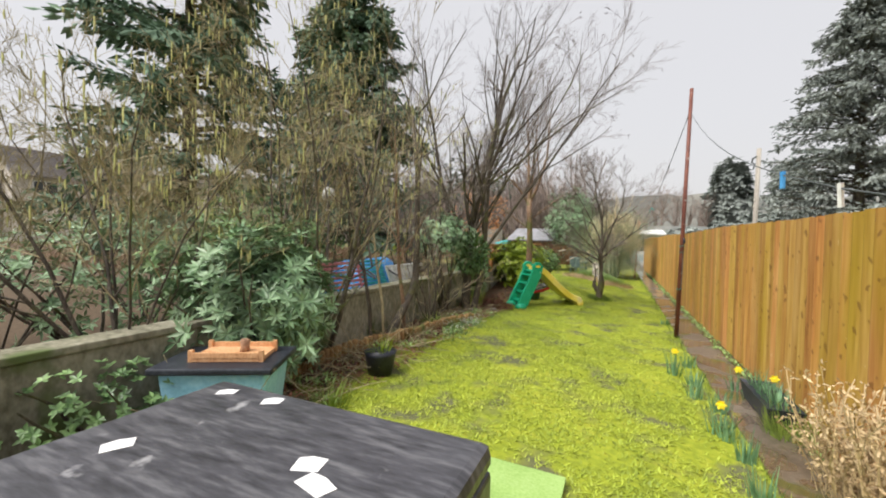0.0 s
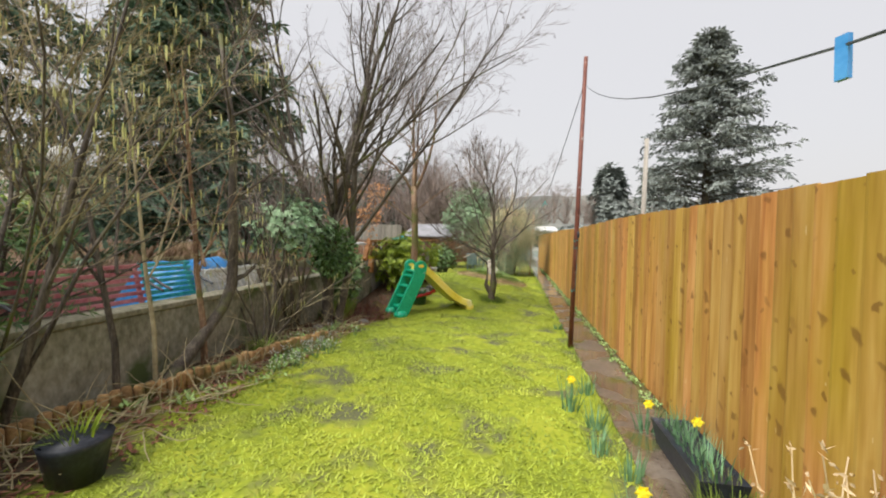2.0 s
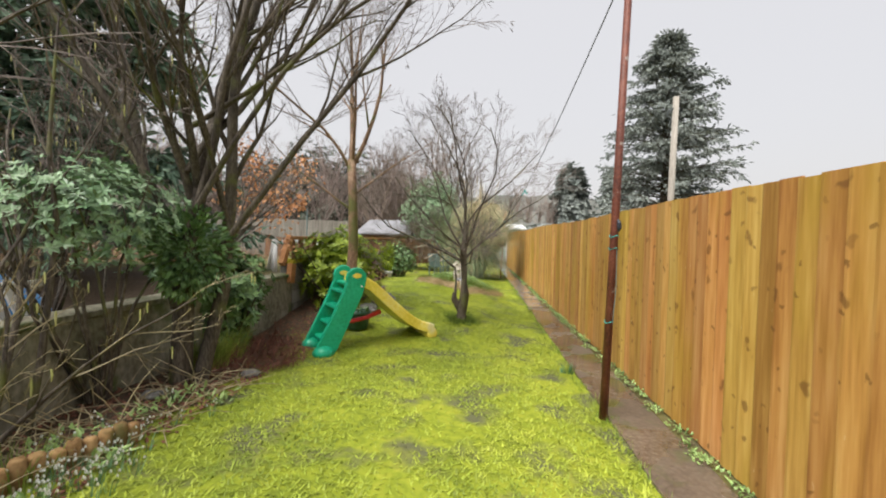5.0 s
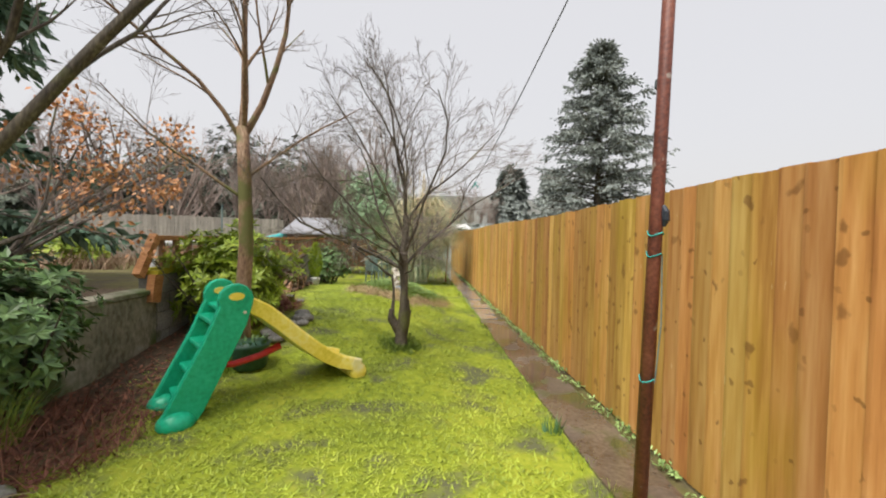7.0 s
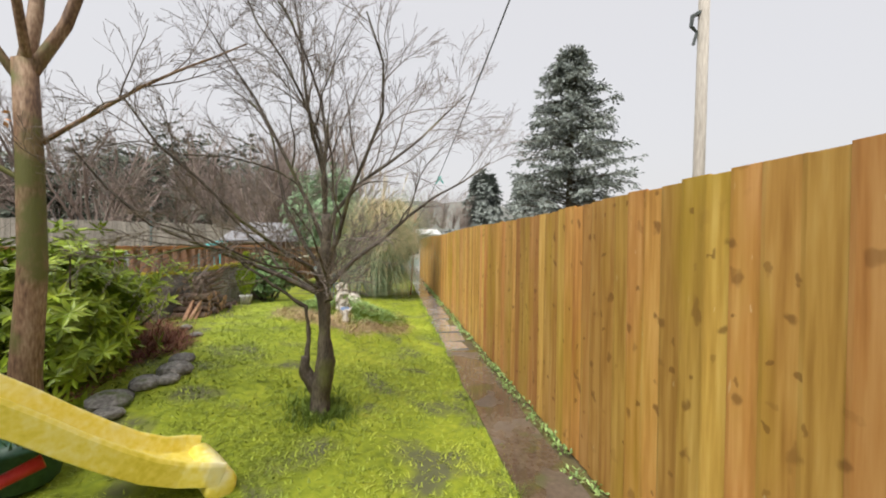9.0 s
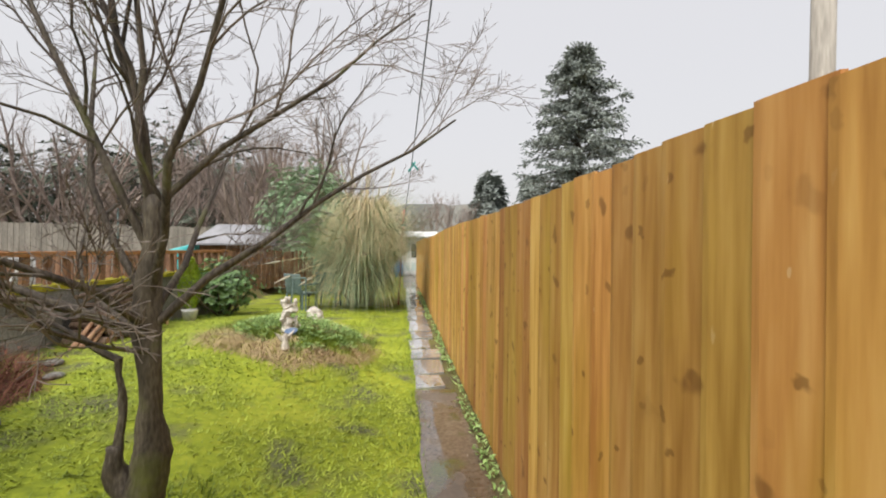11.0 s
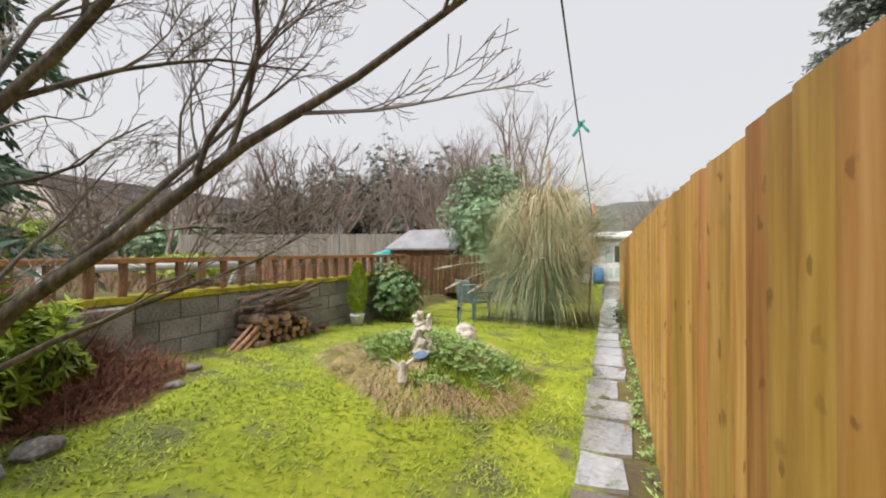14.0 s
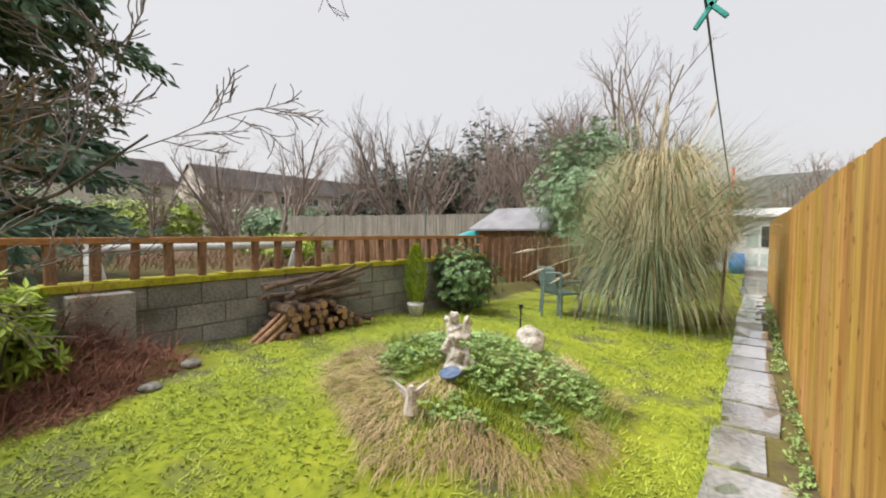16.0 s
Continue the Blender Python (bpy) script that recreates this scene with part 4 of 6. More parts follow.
def pampas():
    rng = random.Random(71)
    at = (-1.75, 20.2, 0)
    t = thing("pampas_grass", at, "huge shaggy pampas clump with dry centre at the lawn end", "plant")
    green, dry, plume, stalk = Geo(), Geo(), Geo(), Geo()
    for k in range(4600):
        a = rng.uniform(0, 2 * math.pi)
        r = 0.32 * math.sqrt(rng.random())
        s = rng.uniform(0.06, 0.42)
        d = Vector((math.cos(a) * s, math.sin(a) * s, 1.1))
        (dry if rng.random() < 0.12 else green).blade((math.cos(a) * r, math.sin(a) * r, 0.02), d, rng.uniform(2.4, 3.7), 0.012, rng.uniform(1.6, 2.9), 8)
    for k in range(1300):
        a = rng.uniform(-2.4, -0.6)
        r = rng.uniform(0.3, 0.6)
        d = Vector((math.cos(a) * 0.5, math.sin(a) * 0.5, 0.5))
        (dry if rng.random() < 0.75 else green).blade((math.cos(a) * r + 0.15, math.sin(a) * r, rng.uniform(1.4, 2.6)), d, rng.uniform(0.9, 1.7), 0.012, 3.4, 6)
    for k in range(4600):
        a = rng.uniform(0, 2 * math.pi)
        z = rng.uniform(0.35, 2.1)
        r = rng.uniform(0.35, 0.8) * (1.25 - 0.3 * z)
        d = Vector((math.cos(a) * 0.6, math.sin(a) * 0.6, 0.5))
        (dry if rng.random() < 0.22 else green).blade((math.cos(a) * r, math.sin(a) * r, z), d, rng.uniform(0.8, 1.5), 0.013, 4.0, 6)
    for k in range(16):
        a = rng.uniform(0, 2 * math.pi)
        lean = rng.uniform(0.05, 0.3)
        pts = limb(rng, (0, 0, 0.5), (math.cos(a) * lean + 0.08, math.sin(a) * lean, 1), rng.uniform(2.4, 3.0), 0.02, 0.0, 5)
        stalk.tube(pts, [0.006] * 6, 4)
        e = (pts[-1] - pts[-2]).normalized()
        plume.tube([pts[-1], pts[-1] + e * 0.12, pts[-1] + e * 0.34], [0.012, 0.032, 0.006], 6)
    for d, ln in (((-1, -0.35, 0.28), 1.7), ((-1, -0.7, 0.1), 1.6), ((-0.7, -1, -0.1), 1.3), ((0.4, -1, 0.5), 0.9)):
        pts = limb(rng, (-0.2, -0.2, 1.2), d, ln, 0.02, -0.07, 6)
        stalk.tube(pts, [0.007] * 7, 4)
        e = (pts[-1] - pts[-2]).normalized()
        plume.tube([pts[-1], pts[-1] + e * 0.12, pts[-1] + e * 0.4], [0.012, 0.03, 0.006], 6)
    place("foliage", green, M_PAMPAS, t, "arching grey-green leaves", kind="stuff")
    place("dry_leaves", dry, M_PAMPAS_DRY, t, "dry straw-coloured leaves", kind="stuff")
    place("stalk_cluster", stalk, M_PAMPAS_DRY, t, kind="stuff")
    place("plume_cluster", plume, M_PLUME, t, kind="stuff")


pampas()


def conifer(name, at, h, r0, label, mat, seed, limbs=60, start=0.2, spray=0.3, droop=0.35, per=26, gappy=0.0):
    """A conifer: drooping limbs in rings, each with hanging sprays."""
    rng = random.Random(seed)
    t = thing(name, at, label, "tree")
    tr = Geo()
    tr.tube([(0, 0, -0.2), (0, 0, h * 0.5), (0, 0, h * 0.98)], [h * 0.02, h * 0.013, h * 0.003], 8)
    place("trunk", tr, M_BARK, t, smooth=True)
    w, g = Geo(), Geo()
    for k in range(limbs):
        f = start + (1 - start) * (k + rng.random()) / limbs
        if rng.random() < gappy * 0.5:
            continue
        a = rng.uniform(0, 2 * math.pi)
        ln = r0 * (1 - f) ** 0.6 * rng.uniform(0.6, 1.1) + 0.15
        pts = limb(rng, (0, 0, h * f), (math.cos(a), math.sin(a), 0.25), ln, 0.07, -droop / 5, 5)
        w.tube(pts, [h * 0.004 * (1 - i / 6) + 0.004 for i in range(6)], 4, caps=False)
        for j in range(per):
            u = 0.15 + 0.85 * rng.random()
            i = min(4, int(u * 5))
            q = pts[i].lerp(pts[i + 1], u * 5 - i)
            e = (pts[i + 1] - pts[i]).normalized()
            side = e.cross((0, 0, 1)).normalized() * rng.choice((-1, 1))
            d = (e * 0.6 + side * rng.uniform(0.2, 1.1) + Vector((0, 0, rng.uniform(-0.7, 0.25)))).normalized()
            s = spray * rng.uniform(0.5, 1.2)
            for m in range(4):
                g.leaf(q + d * s * 0.25 * m + fan(rng) * s * 0.15, d + fan(rng) * 0.6 + Vector((0, 0, -0.2)), fan(rng), s * 0.55, s * 0.2)
    place("limb_framework", w, M_BARK, t, kind="stuff")
    place("needles", g, mat, t, kind="stuff")
    return t


conifer("cypress_tree", (-9.6, 12.2, 0.4), 9.5, 3.7, "tall dark drooping conifer in the neighbouring garden", M_CONIFER, 81, 190, 0.10, 0.46, 0.5, 66)
conifer("cypress_tree", (-9.8, 6.8, 0.4), 9.0, 2.8, "tall dark spreading conifer beyond the low wall", M_CONIFER, 82, 100, 0.14, 0.42, 0.5, 60)
# the far conifers get their haze from the leaf colour
conifer("giant_redwood", (25, 65, 0), 31, 12.5, "tall dark redwood tree standing beyond the fence", M_HAZED_CONIFER, 83, 240, 0.08, 1.3, 0.32, 38, 0.3)
conifer("spruce_tree", (26, 88, 0), 16.5, 6.0, "broad dark conifer far beyond the fence", M_HAZED_CONIFER, 85, 60, 0.1, 1.6, 0.3, 22)
conifer("spruce_tree", (31, 74, 0), 13, 5.5, "broad dark conifer beside the redwood", M_HAZED_CONIFER, 86, 50, 0.1, 1.5, 0.3, 22)


# same haze-greyed foliage colour for the distant broad trees
bush("round_evergreen_tree", (17.5, 90, 0), (3.3, 3.3, 8.2), "dense rounded evergreen tree far beyond the fence", M_HAZED_CONIFER, 84, 1500, 6, 1.1, 0.5, 5, category="tree")
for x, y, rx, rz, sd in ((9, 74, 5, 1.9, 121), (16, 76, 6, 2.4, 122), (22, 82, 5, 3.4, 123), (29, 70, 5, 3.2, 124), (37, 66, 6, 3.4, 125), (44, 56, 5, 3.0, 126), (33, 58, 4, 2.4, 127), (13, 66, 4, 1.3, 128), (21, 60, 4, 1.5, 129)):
    bush("hedgerow_tree", (x, y, 0), (rx, 2.6, rz), "dark hedgerow trees beyond the timber fence, haze mixed into their colour", M_HAZED_CONIFER, sd, 520, 6, 0.7, 0.5, 5, category="tree")


# ---- far woods, hill and houses ----
def far_woods():
    rng = random.Random(91)
    kinds = []
    for s in range(3):
        stems = [((0, 0, 0.5 + 0.6 * k), (rng.uniform(-0.35, 0.35), rng.uniform(-0.35, 0.35), 1), 8.5 - k * 0.5, 0.11) for k in range(5)]
        # bark and twigs both take the haze-paled colour
        t, _ = bare_tree("woodland_tree", (0, 0, 0), "tall bare tree in the woodland behind the gardens", stems, 92 + s, M_TWIG_HAZED, M_TWIG_HAZED, (9, 8, 6), 0.42, 0.7, 0.04, 3, thick=0.03)
        t["group"] = "woodland trees"
        kinds.append(t)
    spots = []
    for k in range(64):
        u = k / 63
        spots.append((-26 + 22 * u + rng.uniform(-1, 1), 37 + 6 * math.sin(u * 5) + rng.uniform(-5, 5), rng.uniform(0.62, 0.95)))
    for k in range(12):
        spots.append((-33 + rng.uniform(-3, 4), 24 + k * 2.2, rng.uniform(0.45, 0.7)))
    spots += [(-6.5, 30, 0.6), (-4.6, 31, 0.62), (-9.0, 31, 0.62), (-6.0, 36, 0.7), (9, 92, 1.2), (14, 98, 1.2), (4, 90, 1.25), (6.5, 93, 1.3), (11.5, 95, 1.3), (2, 88, 1.1), (13, 88, 1.0), (20, 99, 1.2), (23, 60, 0.75), (27, 62, 0.8), (19, 50, 0.6), (40, 70, 0.7), (46, 66, 0.6), (34, 60, 0.5), (30, 50, 0.4)]
    for i, (x, y, s) in enumerate(spots):
        m = pose(x, y, ground_z(x, y) - 0.2, 0, 0, rng.uniform(0, 360)) @ Matrix.Scale(s, 4)
        if i < 3:
            kinds[i].matrix_basis = m
        else:
            copy_thing(kinds[i % 3], m)


far_woods()
for x, y, s, sd in ((-17, 33, 1.5, 101), (-12.5, 34, 1.8, 102), (-6, 36, 2.2, 103), (-20, 30, 1.4, 104), (-9, 38, 2.6, 105), (-15, 36, 3.4, 108), (-18.5, 34.5, 2.8, 109), (-12, 38, 3.2, 110), (-22, 33, 2.4, 111), (-3, 44, 1.8, 106), (-26, 33, 1.7, 107)):
    bush("holly_tree", (x, y, 0.3), (s, s, s * 1.25), "dark evergreen tree among the bare woodland trees", M_WOODLEAF, sd, 900, 6, 0.32, 0.45, 5, category="tree")


def hill():
    rng = random.Random(95)
    g = Geo()
    for band, (dist, h, ph) in enumerate(((75, 4.5, 0.0), (170, 20, 2.0), (320, 66, 4.0))):
        o = len(g.v)
        n = 160
        for k in range(n + 1):
            a = radians(-85 + 170 * k / n)
            hh = h * (0.75 + 0.3 * math.sin(a * 2.3 + ph) + 0.12 * noise.noise(Vector((a * 9, ph, 0))) + 0.10 * noise.noise(Vector((a * 40, ph, 1))))
            hh = hh * (0.12 + 0.88 * smooth01((math.degrees(a) + 22) / 26)) + 0.8
            x, y = dist * math.sin(a), dist * math.cos(a)
            g.v += [(x, y, -1), (x * 1.05, y * 1.05, hh)]
        for k in range(n):
            g.f.append((o + 2 * k, o + 2 * k + 2, o + 2 * k + 3, o + 2 * k + 1))
    # no fog volume: the hills' mistiness is their grey base colour
    place("backdrop", g, M_HILL_HAZED, kind="structure", label="wooded hills behind the gardens, coloured grey for haze")


hill()


def terrace(x, y0, y1, depth, eave, ridge, mats, label):
    h = thing("terraced_house", (x, (y0 + y1) / 2, 0.5), label, "house")
    half = (y1 - y0) / 2
    g = Geo()
    g.box((-depth, -half, -0.5), (0, half, eave))
    for s in (-1, 1):
        o = len(g.v)
        g.v += [(-depth, s * half, eave), (0, s * half, eave), (-depth / 2, s * half, ridge - 0.1)]
        g.f.append((o, o + 1, o + 2))
    place("wall", g, mats[0], h)
    r = Geo()
    course = Geo()
    course.box((-0.12, -half - 0.15, 0), (0.12, half + 0.15, 0.05))
    cm = course.mesh("tile_course", M_TILE)
    spots = []
    for sx in (0, -depth):
        e = 0.4 if sx == 0 else -0.4
        r.add([(sx + e, -half - 0.15, eave - 0.2), (sx + e, half + 0.15, eave - 0.2), (-depth / 2, half + 0.15, ridge), (-depth / 2, -half - 0.15, ridge),
               (sx + e, -half - 0.15, eave - 0.08), (sx + e, half + 0.15, eave - 0.08), (-depth / 2, half + 0.15, ridge + 0.12), (-depth / 2, -half - 0.15, ridge + 0.12)],
              [(0, 1, 2, 3), (7, 6, 5, 4), (0, 4, 5, 1), (3, 2, 6, 7)])
        for k in range(16):
            t = k / 16
            xx, zz = (sx + e) * (1 - t) + (-depth / 2) * t, (eave - 0.08) * (1 - t) + (ridge + 0.12) * t
            spots.append((xx, zz))
    roof = place("roof", r, M_TILE, h, "grey concrete tile roof")
    for xx, zz in spots:
        place("tile_course", cm, M_TILE, roof).matrix_basis = Matrix.Translation((xx, 0, zz))
    k = int((y1 - y0) / 3)
    for i in range(k):
        y = -half + (i + 0.5) * (y1 - y0) / k
        for z, hh in ((eave - 1.35, 1.0), (0.9, 1.1)):
            f = Geo()
            f.box((0, y - 0.75, z), (0.05, y + 0.75, z + hh))
            w = place("window", f, M_WHITE, h)
            for a, b in ((-0.66, -0.04), (0.04, 0.66)):
                q = Geo()
                q.box((0.05, y + a, z + 0.1), (0.06, y + b, z + hh - 0.1))
                place("pane", q, M_GLASS, w)


terrace(-41, 14.5, 25.4, 8, 5.2, 7.6, (M_HOUSE,), "grey pebbledashed terraced houses with tiled roof behind the gardens")
terrace(-43, 2, 14.2, 8, 5.0, 7.4, (M_CREAM,), "cream rendered terraced house with tiled roof behind the gardens")
terrace(-40, 27.5, 56, 8, 5.2, 7.6, (M_HOUSE,), "long grey terraced houses with tiled roof behind the gardens")
terrace(-36, -16, 1, 8, 5.0, 7.4, (M_CREAM,), "cream rendered house seen through the hedge")


def scrub():
    rng = random.Random(96)
    g = Geo()
    for _ in range(9000):
        x, y = rng.uniform(-22, -11), rng.uniform(8, 24)
        g.blade((x, y, ground_z(x, y)), fan(rng, 1.5), rng.uniform(0.5, 1.1), 0.02, rng.uniform(0, 1.5), 3)
    place("dead_bracken", g, M_HEATH, kind="stuff", label="brown dead bracken in the neighbouring plots")
    for i, (x, y, s) in enumerate(((-24, 19, 0.42), (-21, 22, 0.5), (-19, 26, 0.5), (-14, 27.5, 0.5), (-11.5, 28, 0.45), (-27, 13, 0.4), (-21, 24.2, 0.72), (-18, 30, 0.82), (-24, 22.5, 0.62), (-15.5, 30, 0.7))):
        stems = [((0, 0, 0.1), (rng.uniform(-0.6, 0.6), rng.uniform(-0.6, 0.6), 1), 9 * s, 0.12 * s + 0.02) for _ in range(5)]
        bare_tree("orchard_tree", (x, y, ground_z(x, y)), "bare spreading fruit tree in the neighbouring plots", stems, 300 + i, M_TWIG_HAZED, M_TWIG_HAZED, (8, 7, 5), 0.45, 0.7, 0.05, 3, thick=0.02)


scrub()


def far_fence():
    """Tall weathered board fence across the neighbouring plot."""
    f = thing("board_fence", (-13, 24.5, 0.35), "tall weathered grey board fence across the neighbouring garden", "fence", kind="structure")
    a, b = Vector((-6.0, -1.0, 0)), Vector((4.2, 3.2, 0))
    n = 76
    g = Geo()
    g.box((-0.068, -0.012, 0), (0.068, 0.012, 1.95))
    me = g.mesh("board", M_GREYBOARD)
    ang = math.degrees(math.atan2(b.y - a.y, b.x - a.x))
    rng = random.Random(7)
    for k in range(n):
        p = a.lerp(b, k / (n - 1))
        o = place("board", me, M_GREYBOARD, f)
        o.matrix_basis = pose(p.x, p.y, rng.uniform(-0.02, 0.03), 0, 0, ang)
    for z in (0.5, 1.5):
        g = Geo()
        g.tube([a + Vector((0, 0.05, z)), b + Vector((0, 0.05, z))], [0.04, 0.04], 4)
        place("rail", g, M_GREYBOARD, f)


far_fence()


def picket(x0, y0, x1, y1, z0, h, label):
    f = thing("picket_fence", (x0, y0, z0), label, "fence")
    g = Geo()
    g.box((-0.05, -0.012, 0), (0.05, 0.012, h))
    me = g.mesh("picket", M_BALUSTER)
    L = math.hypot(x1 - x0, y1 - y0)
    n = int(L / 0.125)
    ang = math.degrees(math.atan2(y1 - y0, x1 - x0))
    rng = random.Random(6)
    for k in range(n):
        o = place("picket", me, M_BALUSTER, f)
        o.matrix_basis = pose((x1 - x0) * k / n, (y1 - y0) * k / n, rng.uniform(-0.02, 0.02), 0, rng.uniform(-2, 2), ang)
    for z in (h * 0.25, h * 0.8):
        g = Geo()
        g.tube([(0, 0.03, z), (x1 - x0, y1 - y0 + 0.03, z)], [0.03, 0.03], 4)
        place("rail", g, M_RAIL, f)


picket(-4.7, 19.5, -3.2, 21.6, 0.45, 0.95, "reddish-brown close picket fence beyond the wall end")
picket(-9.5, 19.5, -4.9, 19.6, 0.65, 0.72, "brown low picket fence in the neighbouring garden")


def hut():
    h = thing("garden_hut", (-5.9, 23.2, 0.25), "dark timber garden hut with grey felt roof behind the wall", "shed")
    g = Geo()
    g.box((-0.9, -0.7, 0), (1.2, 0.9, 1.3))
    place("wall", g, M_BALUSTER, h)
    r = Geo()
    for s in (-1, 1):
        r.add([(-1.1, 0.1 + s * 1.05, 1.3), (1.4, 0.1 + s * 1.05, 1.3), (1.4, 0.1, 1.93), (-1.1 + 0.35, 0.1, 1.93), (-1.1, 0.1 + s * 1.05, 1.35), (1.4, 0.1 + s * 1.05, 1.35), (1.4, 0.1, 1.98), (-0.75, 0.1, 1.98)],
              [(0, 1, 2, 3), (7, 6, 5, 4), (0, 4, 5, 1), (0, 3, 7, 4), (1, 5, 6, 2)])
    place("roof", r, M_FELT, h, "pale grey felt roof")
    t = thing("tarpaulin_tent", (-7.35, 23.0, 0.3), "faded green tarpaulin shelter beside the garden hut", "tent")
    g = Geo()
    g.add([(-0.5, -0.5, 0), (0.5, -0.5, 0), (0.5, 0.5, 0), (-0.5, 0.5, 0), (-0.4, -0.4, 1.1), (0.35, -0.4, 1.3), (0.35, 0.4, 1.3), (-0.4, 0.4, 1.1)], [(0, 1, 5, 4), (1, 2, 6, 5), (2, 3, 7, 6), (3, 0, 4, 7), (4, 5, 6, 7)])
    place("cover", g, M_TURQ, t, bevel=0.05)


hut()


def end_shed():
    s = thing("end_shed", (-1.1, 31.2, 0), "weathered white shed with peeling door at the path end", "shed")
    g = Geo()
    g.box((-1.6, 0, 0), (2.4, 2.2, 2.1))
    place("wall", g, M_WHITE, s)
    r = Geo()
    r.add([(-1.75, -0.2, 2.1), (2.55, -0.2, 2.1), (2.55, 2.4, 2.45), (-1.75, 2.4, 2.45), (-1.75, -0.2, 2.18), (2.55, -0.2, 2.18), (2.55, 2.4, 2.53), (-1.75, 2.4, 2.53)], [(0, 3, 2, 1), (4, 5, 6, 7), (0, 1, 5, 4), (1, 2, 6, 5), (2, 3, 7, 6), (3, 0, 4, 7)])
    place("roof", r, M_WHITE, s, "pale weathered roof")
    d = Geo()
    d.box((0.45, -0.06, 0.12), (1.35, 0.0, 1.95))
    door = place("door", d, M_WHITE, s, "peeling pale door")
    for a, b, z0, z1, mt in ((0.53, 0.86, 1.0, 1.75, M_SHEDDOOR), (0.94, 1.27, 1.0, 1.75, M_GLASS), (0.53, 0.86, 0.3, 0.75, M_SHEDDOOR), (0.94, 1.27, 0.3, 0.75, M_SHEDDOOR)):
        q = Geo()
        q.box((a, -0.075, z0), (b, -0.06, z1))
        place("panel", q, mt, door)
    b = thing("water_barrel", (-0.85, 30.9, 0), "blue plastic barrel standing against the white shed", "barrel")
    g = Geo()
    g.tube([(0, 0, 0), (0, 0, 0.3), (0, 0, 0.75)], [0.22, 0.25, 0.22], 14)
    place("drum", g, M_TARP, b, smooth=True)


end_shed()


# ---- neighbour's things over the low wall ----
def goal():
    g = thing("toy_goal", (-6.0, 14.85, 0.55), "small white football goal in the neighbouring garden", "goal")
    for name, a, b in (("crossbar", (0, -1.25, 0.74), (0, 1.25, 0.74)), ("post", (0, -1.25, -0.1), (0, -1.25, 0.74)), ("post", (0, 1.25, -0.1), (0, 1.25, 0.74)), ("stay", (-0.3, -1.0, -0.1), (0, -1.25, 0.83)), ("stay", (-0.5, 1.25, -0.1), (0, 1.25, 0.83))):
        q = Geo()
        q.tube([a, b], [0.05, 0.05], 8)
        place(name, q, M_WHITE, g, smooth=True)


goal()


